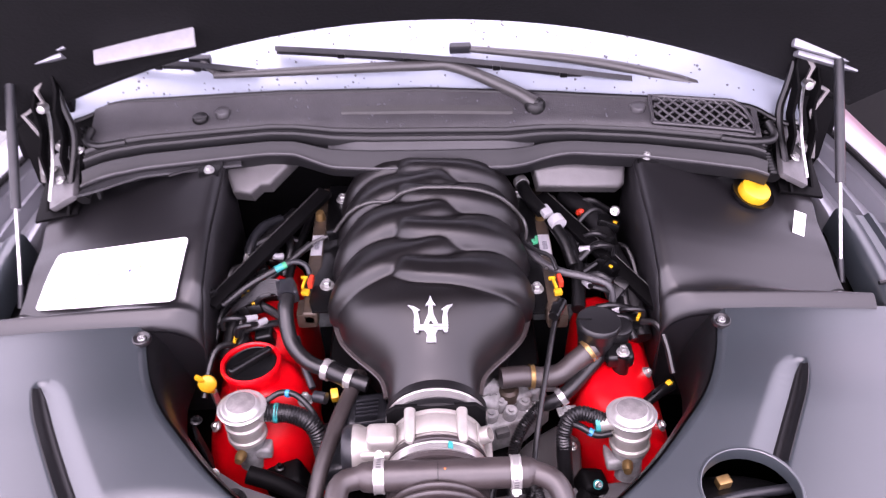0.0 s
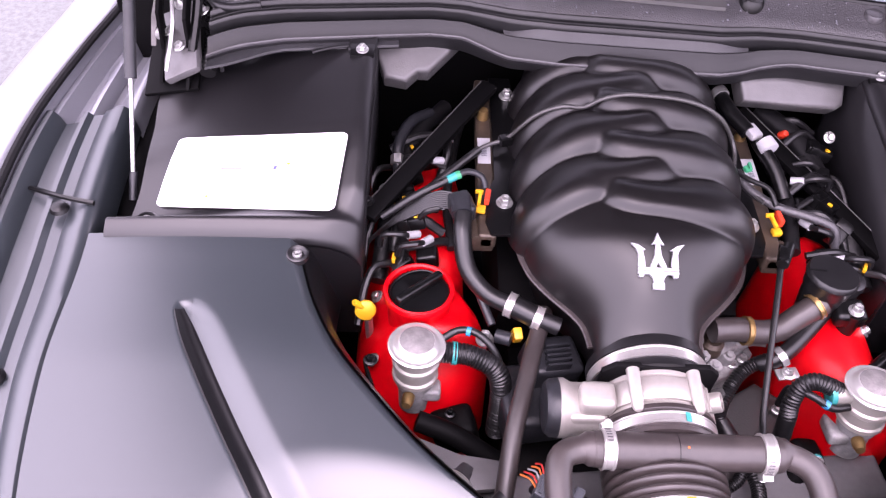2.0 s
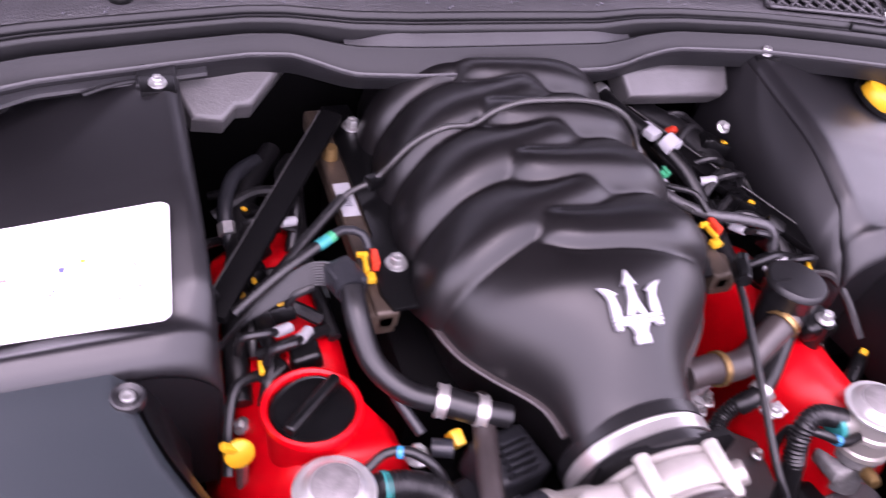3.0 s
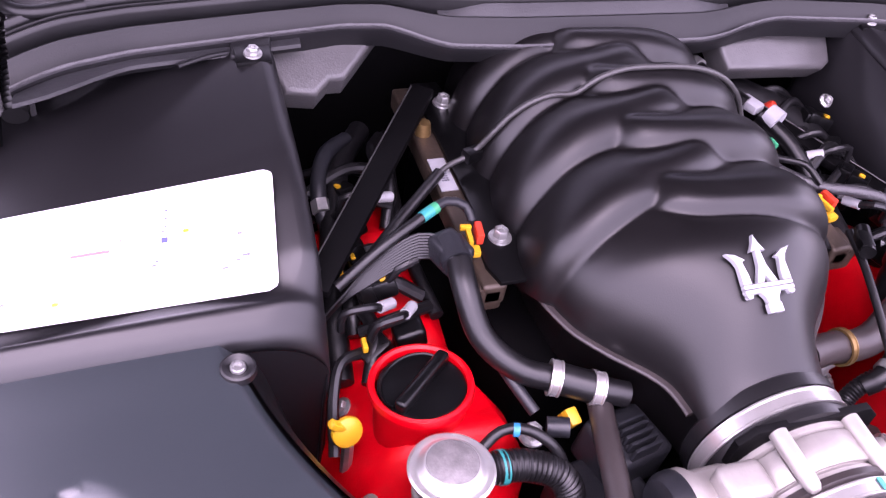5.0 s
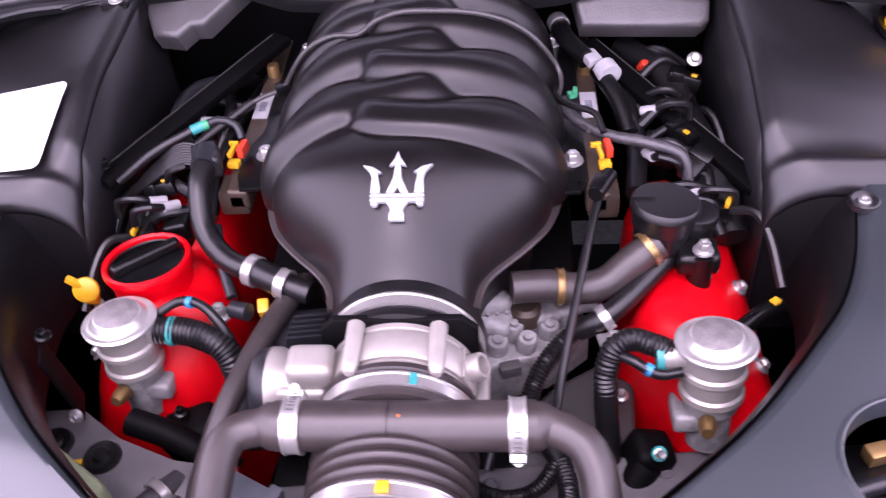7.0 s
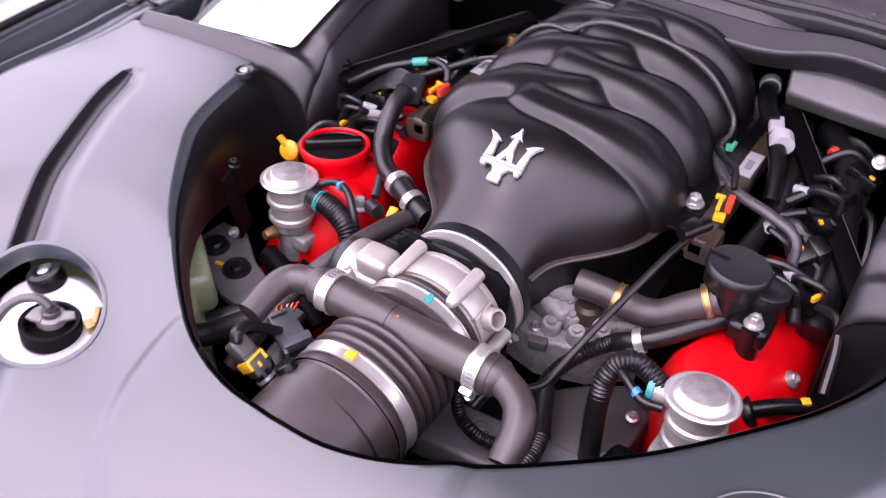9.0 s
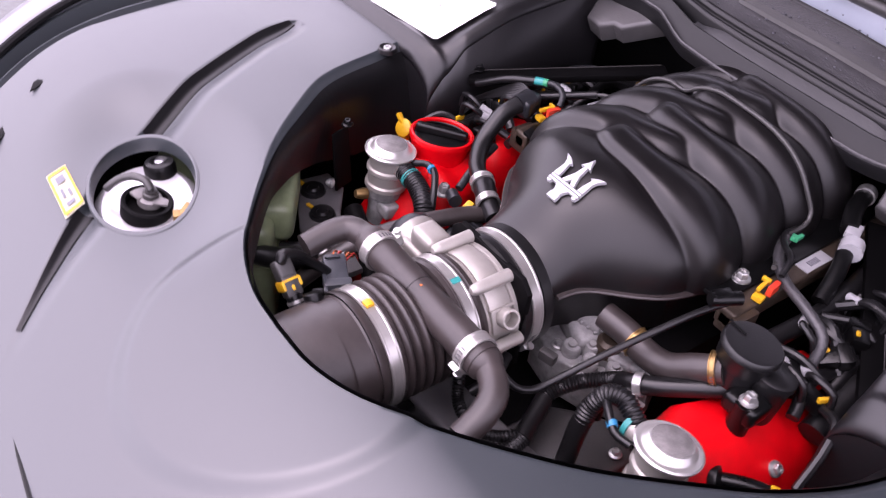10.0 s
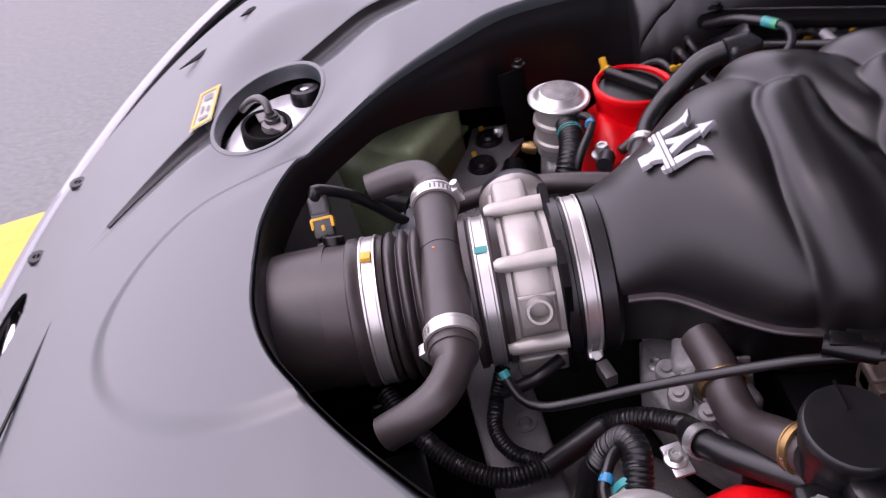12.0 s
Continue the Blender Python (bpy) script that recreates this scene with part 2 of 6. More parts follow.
# ---- ground and surroundings ----
def ground():
    rows = []
    xs = [-60, -20, -8] + [x * 0.25 for x in range(-20, 21)] + [8, 20, 60]
    for y in xs:
        rows.append([V(x, y, 0.006 * noise.noise(V(x * 1.3, y * 1.3, 0))) for x in xs])
    m = material("wet_asphalt", (0.094, 0.100, 0.098), 0.6, grain=1.0, scale=260, stain=0.30, stain_scale=60, rough_var=0.15)
    solo("ground", grid_bm(rows), m, "damp grey asphalt car park", "ground", kind="structure")
    y = material("road_paint", (0.50, 0.33, 0.03), 0.6, grain=0.8, scale=150, stain=0.25, stain_scale=9)
    line = rbox((0.30, 3.2, 0.010), pose(-1.01, -2.5, 0.008, 0, 0, 12), 0.003)
    solo("road_marking", line, y, "worn yellow painted parking line on asphalt", "road marking", kind="structure")


ground()


def red_car():
    """A red car parked beside, of which only the lower flank shows."""
    root = thing("parked_car", (2.1, 2.4, 0), "red car parked on the asphalt beside the open bonnet", "car")
    red = material("red_car_paint", (0.25, 0.015, 0.03), 0.25, 0.0, coat=0.8, stain=0.03)
    dark = material("tyre", (0.02, 0.02, 0.02), 0.8, grain=0.4)
    rows = []
    for i in range(31):
        y = 0.6 + 4.2 * i / 30
        e = 1 - abs(i - 15) / 15
        w = 0.85 * (1 - 0.25 * (1 - smooth01(e * 4)))
        roof = 0.85 + 0.5 * smooth01((min(i - 7, 26 - i)) / 6)
        prof = [(-w * 0.92, 0.22), (-w, 0.32), (-w * 1.02, 0.5), (-w, 0.72), (-w * 0.94, 0.86), (-w * 0.72, max(0.9, roof)), (0, max(0.93, roof + 0.04)), (w * 0.72, max(0.9, roof)), (w * 0.94, 0.86), (w, 0.72), (w * 1.02, 0.5), (w, 0.32), (w * 0.92, 0.22)]
        rows.append([V(2.12 + x, y, z) for x, z in prof])
    part("body", grid_bm(rows, caps=True), red, root, "red painted body", sharp=60)
    for x in (1.33, 2.91):
        for y in (1.45, 4.0):
            part("wheel", lathe([(0.0, 0.1), (0.2, 0.1), (0.22, 0.09), (0.31, 0.1), (0.33, 0.06), (0.33, -0.06), (0.31, -0.1), (0, -0.1)], aim(V(x, y, 0.33), V(1, 0, 0)), 36), dark, root)


red_car()


# ---- car body round the bay ----
def shroud_z(x, y):
    a = abs(x)
    z = 0.893 - 0.55 * max(0.0, -y - 0.25) ** 1.5 - 0.22 * max(0.0, a - 0.36) ** 2 - 0.015 * smooth01((y + 0.10) / 0.15)
    if x < 0:
        # the panel dips round the lamp opening
        z -= 0.019 * smooth01((2.5 - lamp_hole(V(x, y, 0), -1)) / 1.45) * smooth01((y + 0.41) / 0.13)
    # raised lobe at the nose in front of the intake
    e = (abs((x - 0.008) / 0.137) ** 1.9 + abs((y + 0.29) / 0.143) ** 1.9) ** (1 / 1.9)
    z += 0.0055 * smooth01((1.08 - e) / 0.14)
    return z


CHANNEL = [(0.52, 0.030), (0.50, 0.006), (0.480, -0.030), (0.460, -0.070), (0.43, -0.125), (0.395, -0.185), (0.345, -0.265), (0.29, -0.335), (0.25, -0.375), (0.186, -0.439), (0.131, -0.493), (0.10, -0.53)]
RIM = [(0, -0.300), (0.05, -0.297), (0.10, -0.281), (0.15, -0.250), (0.20, -0.212), (0.25, -0.168), (0.30, -0.112), (0.335, -0.066), (0.362, -0.010), (0.380, 0.045), (0.388, 0.085)]
WALL = [(0, -0.296, 0.040), (0.05, -0.293, 0.036), (0.10, -0.276, 0.030), (0.147, -0.246, 0.026), (0.196, -0.208, 0.030), (0.242, -0.160, 0.048), (0.282, -0.112, 0.075), (0.310, -0.064, 0.098), (0.328, -0.022, 0.110), (0.340, 0.030, 0.112), (0.338, 0.085, 0.118)]
EDGE = [(0, -0.60), (0.10, -0.598), (0.20, -0.586), (0.30, -0.555), (0.39, -0.495), (0.47, -0.43), (0.53, -0.36), (0.575, -0.27), (0.60, -0.12), (0.61, 0.085)]
EDGE_BACK = [(0.615, 0.20), (0.615, 0.35), (0.60, 0.50), (0.58, 0.75)]
SILL = [(0, -0.628), (0.10, -0.625), (0.20, -0.615), (0.31, -0.590), (0.42, -0.542), (0.52, -0.478), (0.60, -0.40), (0.66, -0.30), (0.70, -0.18), (0.722, -0.05), (0.730, 0.10), (0.728, 0.25), (0.705, 0.40), (0.68, 0.52), (0.645, 0.75)]


def side_line(table, n):
    pts = spline([(x, y, 0) for x, y in table], 0.01)
    way = np.cumsum([0] + [(pts[i + 1] - pts[i]).length for i in range(len(pts) - 1)])
    out = []
    for k in range(n):
        s = way[-1] * k / (n - 1)
        out.append((float(np.interp(s, way, [p.x for p in pts])), float(np.interp(s, way, [p.y for p in pts]))))
    return out


def groove_run(s):
    shift = 0.03 if s > 0 else 0.0
    return np.array([p[:2] for p in spline([(x - shift * smooth01((y + 0.30) / 0.15), y, 0) for x, y in CHANNEL], 0.003)])


def groove_size(y):
    return smooth01((y + 0.50) / 0.14) * max(0.0, 1 - max(0.0, (y + 0.075) / 0.06) ** 2) ** 0.5


def groove_depth(u, size):
    """Depth of the groove across its width (1 at its outer edge): steep outer flank, long gentle inner one."""
    flank = (1 - u) / 0.90 if u > 0.10 else (2.3 + u) / 2.40
    return 0.0095 * size * smooth01(min(1.0, max(0.0, flank) * 1.05))


def press_grooves(bm):
    at = np.array([v.co[:] for v in bm.verts])
    for s in (-1, 1):
        run = groove_run(s)
        way = np.gradient(run, axis=0)
        way /= np.linalg.norm(way, axis=1)[:, None]
        for i in [i for i in range(len(at)) if s * at[i, 0] > 0.06]:
            d = at[i, :2] * (s, 1) - run
            j = int(np.argmin((d * d).sum(1)))
            w = -way[j, 1] * d[j, 0] + way[j, 0] * d[j, 1]
            size = groove_size(run[j, 1])
            wide = 0.0145 * (0.35 + 0.65 * size)
            if -2.3 * wide < w < wide:
                bm.verts[i].co.z -= groove_depth(w / wide, size)


def groove_shade(root, s):
    """Dark strip that puts the flank's dark reflection into colour, broken by the lamp opening."""
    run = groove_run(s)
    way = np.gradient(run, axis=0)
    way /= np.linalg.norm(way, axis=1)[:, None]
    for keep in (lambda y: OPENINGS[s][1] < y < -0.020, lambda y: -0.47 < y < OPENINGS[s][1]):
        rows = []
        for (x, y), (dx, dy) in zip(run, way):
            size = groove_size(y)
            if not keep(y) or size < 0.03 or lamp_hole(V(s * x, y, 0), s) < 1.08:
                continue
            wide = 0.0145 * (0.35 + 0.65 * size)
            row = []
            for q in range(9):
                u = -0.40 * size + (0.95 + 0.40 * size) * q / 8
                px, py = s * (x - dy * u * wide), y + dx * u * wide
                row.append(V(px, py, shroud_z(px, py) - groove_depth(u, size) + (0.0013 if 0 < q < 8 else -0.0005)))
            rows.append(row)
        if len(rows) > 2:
            part("channel_shade", grid_bm(rows), SHROUD_SHADED, root, "dark strip put in for the groove's shaded flank")


def shroud():
    n, k = 280, 150
    inner, outer, wall = side_line(RIM, n), side_line(EDGE, n), side_line([t[:2] for t in WALL], n)
    fall = [interp(y, [(t[1], t[2]) for t in WALL]) for _, y in wall]
    fall = fall[:0:-1] + fall
    wall = [(-x, y) for x, y in reversed(wall[1:])] + wall
    inner = [(-x, y) for x, y in reversed(inner[1:])] + inner
    outer = [(-x, y) for x, y in reversed(outer[1:])] + outer
    rows = []
    for (x0, y0), (x1, y1), (xw, yw), deep in zip(inner, outer, wall, fall):
        ln = math.hypot(x1 - x0, y1 - y0)
        ux, uy = (x1 - x0) / ln, (y1 - y0) / ln
        roll = 0.005 + 0.024 * smooth01((y0 + 0.28) / 0.20)
        z0 = shroud_z(x0, y0)
        p0 = V(x0, y0, z0)
        pc = V(x0 - ux * roll * 0.7, y0 - uy * roll * 0.7, z0 - 0.55 * roll)
        pw = V(xw, yw, z0 - deep)
        row = [pw + V(0, 0, -0.006), pw]
        mid = pc.lerp(pw, min(0.45, (0.004 + roll) / deep))
        for q in range(1, 5):
            row.append(pw.lerp(mid, q / 5))
        for q in range(0, 9):
            t = q / 8
            row.append(mid * (1 - t) ** 2 + pc * 2 * t * (1 - t) + p0 * t * t)
        for q in range(1, k):
            t = q / (k - 1)
            x, y = x0 + ux * ln * t, y0 + uy * ln * t
            row.append(V(x, y, shroud_z(x, y)))
        row.append(V(x1 + ux * 0.003, y1 + uy * 0.003, shroud_z(x1, y1) - 0.01))
        rows.append(row)
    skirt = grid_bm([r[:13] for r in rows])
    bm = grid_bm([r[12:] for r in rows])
    bm.verts.ensure_lookup_table()
    press_grooves(bm)
    for s in ALL_OPENINGS:
        lx, ly = ALL_OPENINGS[s][:2]
        cut = [f for f in bm.faces if lamp_hole(f.calc_center_median(), s) < 1.0]
        bmesh.ops.delete(bm, geom=cut, context="FACES")
        for v in bm.verts:
            e = lamp_hole(v.co, s)
            if e < 1.15 and v.is_boundary:
                v.co.x, v.co.y = lx + (v.co.x - lx) / e, ly + (v.co.y - ly) / e
    root = thing("radiator_shroud", (0, -0.45, 0.85), "satin grey moulded plastic radiator shroud with two lamp openings", "shroud")
    ob = part("panel", bm, SHROUD, root, sharp=50)
    mod = ob.modifiers.new("thickness", "SOLIDIFY")
    mod.thickness, mod.offset = 0.003, -1
    mod.use_rim = False
    # Same plastic as the panel; the skirt's shade is put into a darker colour.
    ob = part("inner_skirt", skirt, SHROUD_SHADED, root, "inner skirt round the engine, darkened for its shade", sharp=50)
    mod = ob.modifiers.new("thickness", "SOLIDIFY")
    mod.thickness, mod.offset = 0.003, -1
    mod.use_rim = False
    part("front_seam", tube([V(x, -0.512 - 0.10 * x - 0.4 * max(0, abs(x) - 0.12) ** 2, shroud_z(x, -0.512) + 0.0005) for x in [-0.18 + 0.036 * i for i in range(11)]], 0.0018, 6), BLACK, root, "dark seam line")
    for s in (-1, 1):
        groove_shade(root, s)
        rim = []
        lx, ly, lu, lw, la = OPENINGS[s]
        for j in range(64):
            a = 2 * math.pi * j / 64
            u, w = lu * math.cos(a), lw * math.sin(a)
            x, y = u * math.cos(la) - w * math.sin(la), u * math.sin(la) + w * math.cos(la)
            z = shroud_z(lx + x, ly + y)
            rim.append([V(lx + x * k, ly + y * k, z + dz) for k, dz in ((1.085, -0.0008), (1.07, 0.0008), (1.02, 0.0012), (1.0, 0.0006), (0.985, -0.003), (0.98, -0.016), (1.0, -0.016), (1.02, -0.004))])
        part("lamp_opening_rim", grid_bm(rim, close_u=True, close_v=True), SHROUD, root)
    return root


OPENINGS = {-1: (-0.266, -0.311, 0.0765, 0.0515, radians(-20)), 1: (0.338, -0.204, 0.052, 0.050, 0.0)}
NOSE_OPENINGS = {2: (-0.082, -0.574, 0.052, 0.017, radians(-6)), 3: (0.038, -0.556, 0.044, 0.014, radians(-6))}
ALL_OPENINGS = {**OPENINGS, **NOSE_OPENINGS}


def lamp_hole(p, s):
    lx, ly, lu, lw, la = ALL_OPENINGS[s]
    dx, dy = p.x - lx, p.y - ly
    c, si = math.cos(la), math.sin(la)
    return math.hypot((dx * c + dy * si) / lu, (-dx * si + dy * c) / lw)


shroud()


COVER_RISE = [(0.06, -0.030), (0.104, -0.0132), (0.14, 0.001), (0.175, 0.0145), (0.195, 0.0205), (0.22, 0.0250), (0.25, 0.0275), (0.29, 0.0315), (0.33, 0.0360), (0.375, 0.0340)]


def side_cover_z(a, y):
    return 0.916 - 0.28 * (a - 0.33) + interp(y, COVER_RISE)


def side_cover(s):
    root = thing("side_cover", (s * 0.45, 0.2, 0.6), "satin black moulded plastic cover over the wheel-house", "cover", group="side covers")
    wall, top = [], []
    n = 60
    for i in range(n + 1):
        y = 0.076 + (0.374 - 0.076) * (i / n) ** 1.6
        xin = 0.308 - 0.003 * (y - 0.076) / 0.258
        xout = 0.592 - 0.018 * smooth01((y - 0.076) * 9.7)
        rise = smooth01((0.134 - y) / 0.042)
        nose = max(0.0, 1 - (y - 0.076) / 0.024)
        roll = 0.022 * (1 - math.sqrt(1 - nose * nose)) - 0.003 * math.exp(-((y - 0.098) / 0.006) ** 2)
        bend = 0.014 + 0.042 * (1 - smooth01((y - 0.070) / 0.060))

        def level(x):
            base = side_cover_z(x, y) - 0.008
            lip = shroud_z(x, 0.070) + 0.012
            return base + (lip - base) * rise - roll

        zt = level(xin + bend)
        drop = bend * 0.85
        wall.append([V(s * (xin + 0.02 * (0.86 - zz)), y, zz) for zz in (0.60, 0.70, 0.76, 0.79)] + [V(s * xin, y, zt - drop)])
        row = [V(s * xin, y, zt - drop)]
        for q in range(1, 15):
            ang = q / 14 * math.pi / 2
            row.append(V(s * (xin + bend * (1 - math.cos(ang))), y, zt - drop + drop * math.sin(ang)))
        for q in range(1, 31):
            u = q / 30
            x = xin + bend + (xout - xin - bend) * u
            row.append(V(s * x, y, level(x) + 0.010 * smooth01((u - 0.80) / 0.1) * smooth01((y - 0.25) / 0.04)))
        row.append(V(s * (xout + 0.004), y, row[-1].z - 0.05))
        top.append(row)
    for name, rows in (("inner_wall", wall), ("panel", top)):
        ob = part(name, grid_bm(rows), COVER, root, sharp=60)
        mod = ob.modifiers.new("thickness", "SOLIDIFY")
        mod.thickness, mod.offset = 0.003, -1
    face = [[V(p.x, 0.0765, p.z - 0.001), V(p.x, 0.078, min(p.z - 0.01, 0.80)), V(p.x, 0.079, 0.70)] for p in top[0][:26]]
    part("front_face", grid_bm(face), COVER, root)
    return root


for s in (-1, 1):
    side_cover(s)


def service_plate():
    """White label on the left cover, with small unreadable print."""
    root = thing("service_label", (-0.45, 0.18, 0.88), "large white printed service label on the black cover", "label")
    z = lambda x, y: side_cover_z(-x, y) - 0.0030
    c = [(-0.331, 0.194), (-0.535, 0.225), (-0.552, 0.140), (-0.341, 0.105)]

    def at(u, v, up=0.0):
        x = (c[0][0] * (1 - u) + c[1][0] * u) * (1 - v) + (c[3][0] * (1 - u) + c[2][0] * u) * v
        y = (c[0][1] * (1 - u) + c[1][1] * u) * (1 - v) + (c[3][1] * (1 - u) + c[2][1] * u) * v
        return V(x, y, z(x, y) + up)

    rows = []
    for j in range(33):
        v = j / 32
        e = max(0.0, 1 - min(v, 1 - v) / 0.07)
        inset = 0.030 * (1 - math.sqrt(1 - e * e))
        rows.append([at(inset + (1 - 2 * inset) * i / 12, v) for i in range(13)])
    bm = grid_bm(rows)
    part("sheet", bm, WHITE, root)
    marks = [(0.62, 0.50, 0.13, 0.025, INKRED), *[(0.37 + 0.008 * (k % 2), 0.23 + 0.036 * k, 0.010, 0.014, INKBLUE) for k in range(6)], (0.372, 0.48, 0.022, 0.045, INKBLUE), (0.52, 0.43, 0.008, 0.02, INK),
             (0.395, 0.645, 0.012, 0.02, INK), (0.405, 0.675, 0.016, 0.018, INK), (0.12, 0.52, 0.016, 0.022, INK), (0.10, 0.70, 0.026, 0.020, INK), (0.125, 0.73, 0.018, 0.016, INK), (0.17, 0.78, 0.022, 0.018, INK),
             (0.72, 0.86, 0.02, 0.03, YELLOW), (0.30, 0.43, 0.02, 0.03, YELLOW), (0.9, 0.8, 0.03, 0.02, INK)]
    for u, v, du, dv, mat in marks:
        part("printed_bar", grid_bm([[at(u - du / 2, v - dv / 2, 0.0012), at(u + du / 2, v - dv / 2, 0.0012)],
                                     [at(u - du / 2, v + dv / 2, 0.0012), at(u + du / 2, v + dv / 2, 0.0012)]]), mat, root)


service_plate()


FRONT = [(-0.58, 0.285), (-0.5, 0.315), (-0.42, 0.339), (-0.31, 0.355), (-0.24, 0.364), (-0.20, 0.361), (-0.140, 0.342), (-0.08, 0.335), (0, 0.332), (0.12, 0.330), (0.17, 0.340), (0.22, 0.341), (0.319, 0.328), (0.40, 0.308), (0.467, 0.289), (0.58, 0.24)]
BACK = [(-0.58, 0.43), (-0.5, 0.442), (-0.23, 0.456), (0, 0.452), (0.164, 0.434), (0.337, 0.408), (0.481, 0.382), (0.58, 0.35)]


def cowl_at(x, u, z=0.0):
    """A place on the cowl: u runs from its front lip (0) to the glass (1)."""
    mid = smooth01((0.21 - abs(x)) / 0.07) * max(0.0, 1 - 4 * u)
    side = smooth01((abs(x) - 0.46) / 0.1)
    return V(x, interp(x, FRONT) * (1 - u) + interp(x, BACK) * u, 0.955 + 0.042 * u - 0.010 * mid - 0.018 * side + z)


def cowl():
    root = thing("cowl", (0, 0.40, 0.95), "dark grey plastic cowl panel with a rubber hood seal", "cowl panel")
    xs = [-0.510 + 1.000 * i / 120 for i in range(121)]

    def strip(profile):
        return grid_bm([[cowl_at(x, u, z) for u, z in profile] for x in xs])

    part("front_lip", strip([(0.30, -0.05), (0.02, -0.030), (-0.03, -0.016), (-0.055, -0.007), (-0.060, -0.003), (-0.050, -0.001), (-0.035, -0.003), (-0.02, -0.007), (0.05, -0.004), (0.09, 0.002), (0.105, 0.004), (0.12, 0.003), (0.13, -0.003), (0.135, -0.014)]), LIPGREY, root)
    part("lip_edge", strip([(-0.058, -0.0045), (-0.0625, -0.0022), (-0.058, -0.0004), (-0.050, 0.0), (-0.043, -0.0012)]), COWLGREY, root, "pale edge strip of the lip")
    part("seal_channel", strip([(0.133, -0.014), (0.15, -0.016), (0.24, -0.016), (0.25, -0.002)]), BLACK, root)
    part("hood_seal", strip([(0.22, -0.014), (0.225, 0.003), (0.236, 0.007), (0.25, 0.007), (0.258, 0.002), (0.265, -0.004), (0.272, 0.003), (0.282, 0.0065), (0.294, 0.004), (0.302, -0.010), (0.318, -0.010), (0.325, 0.004), (0.338, 0.009), (0.36, 0.009), (0.372, 0.004), (0.378, -0.002), (0.385, 0.003), (0.395, 0.004), (0.403, 0.0), (0.408, -0.012)]), SEAL, root, "black rubber bulb seal", sharp=60)
    part("panel", strip([(0.40, -0.012), (0.41, -0.002), (0.44, 0.001), (0.60, 0.002), (0.80, 0.002), (0.97, 0.004), (1.0, -0.003)]), COWLGREY, root, "grey textured panel")
    skirt = []
    for i in range(41):
        x = -0.508 + 0.228 * i / 40
        front = interp(x, FRONT) - 0.012 - 0.016 * smooth01((-0.42 - x) / 0.08)
        a = cowl_at(x, -0.03, -0.010)
        skirt.append([a, a.lerp(V(x, front, 0.942), 0.5) + V(0, 0, 0.001), V(x, front, 0.9420), V(x, front - 0.001, 0.9390), V(x, front + 0.010, 0.936)])
    part("lower_apron", grid_bm(skirt), PADGREY, root, "textured apron below the seal")
    part("apron_rib", tube([V(-0.385, 0.326, 0.9400), V(-0.36, 0.335, 0.942), V(-0.335, 0.340, 0.942), V(-0.325, 0.338, 0.941)], 0.0022, 8), LIPGREY, root)
    part("apron_tab", rbox((0.034, 0.026, 0.006), pose(-0.324, 0.340, 0.9445, 12, 0, -8), 0.003, 3), LIPGREY, root)
    rows = []
    for i in range(37):
        x = -0.15 + 0.31 * i / 36
        e = smooth01(min(i, 36 - i) / 6)
        rows.append([cowl_at(x, 0.13 - 0.02 * e, -0.012), cowl_at(x, 0.14 - 0.02 * e, 0.004 * e - 0.006), cowl_at(x, 0.16, 0.006 * e - 0.005), cowl_at(x, 0.215, 0.009 * e - 0.006), cowl_at(x, 0.225, -0.012)])
    part("pad", grid_bm(rows), PADGREY, root, "smooth grey pad")
    for s in (-1, 1):
        part("end_plate", rbox((0.005, 0.085, 0.06), pose(-0.508 if s < 0 else 0.489, 0.372 if s < 0 else 0.335, 0.918, 8, 0, -s * 10), 0.002), COWLGREY, root)
    part("raised_tray", grid_bm([[cowl_at(x, u, z) for u, z in ((0.62, 0.002), (0.63, 0.006), (0.72, 0.006), (0.73, 0.002))] for x in [-0.13 + 0.26 * i / 30 for i in range(31)]]), BOXGREY, root)
    bars = []
    for i in range(-3, 12):
        for d in (-1, 1):
            pts = []
            for k in range(8):
                u = 0.48 + 0.48 * k / 7
                x = 0.336 + 0.0165 * i + d * 0.05 * (k / 7 - 0.5)
                if 0.336 <= x <= 0.478 - 0.03 * (k / 7) ** 2:
                    pts.append(cowl_at(x, u, 0.008))
            if len(pts) >= 2:
                bars.append(tube(pts, 0.0019, 6, smooth=False))
    part("grille_mesh", join(*bars), COWLGREY, root, "grey diamond mesh air grille")
    part("grille_well", grid_bm([[cowl_at(0.336 + 0.145 * i / 10, u, 0.0035) for u in (0.48, 0.96)] for i in range(11)]), BLACK, root, "dark well under the grille")
    ring = [cowl_at(0.336 + 0.14 * i / 10, 0.48, 0.008) for i in range(11)] + [cowl_at(0.480, 0.6, 0.008), cowl_at(0.470, 0.85, 0.008)] + [cowl_at(0.455 - 0.119 * i / 10, 0.965, 0.008) for i in range(11)] + [cowl_at(0.336, 0.7, 0.008), cowl_at(0.336, 0.48, 0.008)]
    part("grille_frame", tube(ring, 0.003, 8, smooth=False), COWLGREY, root)
    for x, u, mt in ((-0.345, 0.63, BLACK), (-0.312, 0.70, COWLGREY), (0.318, 0.80, COWLGREY)):
        part("bushing", lathe([(0, 0.004), (0.008, 0.004), (0.011, 0.003), (0.0125, 0), (0.0125, -0.005)], Matrix.Translation(cowl_at(x, u, 0.003)), 24), mt, root)
    part("corner_curl", tube([cowl_at(-0.45, 0.33, 0.006), cowl_at(-0.49, 0.36, 0.006), cowl_at(-0.51, 0.48, 0.008), cowl_at(-0.505, 0.62, 0.010)], 0.006, 10), SEAL, root, "curled end of the rubber seal")
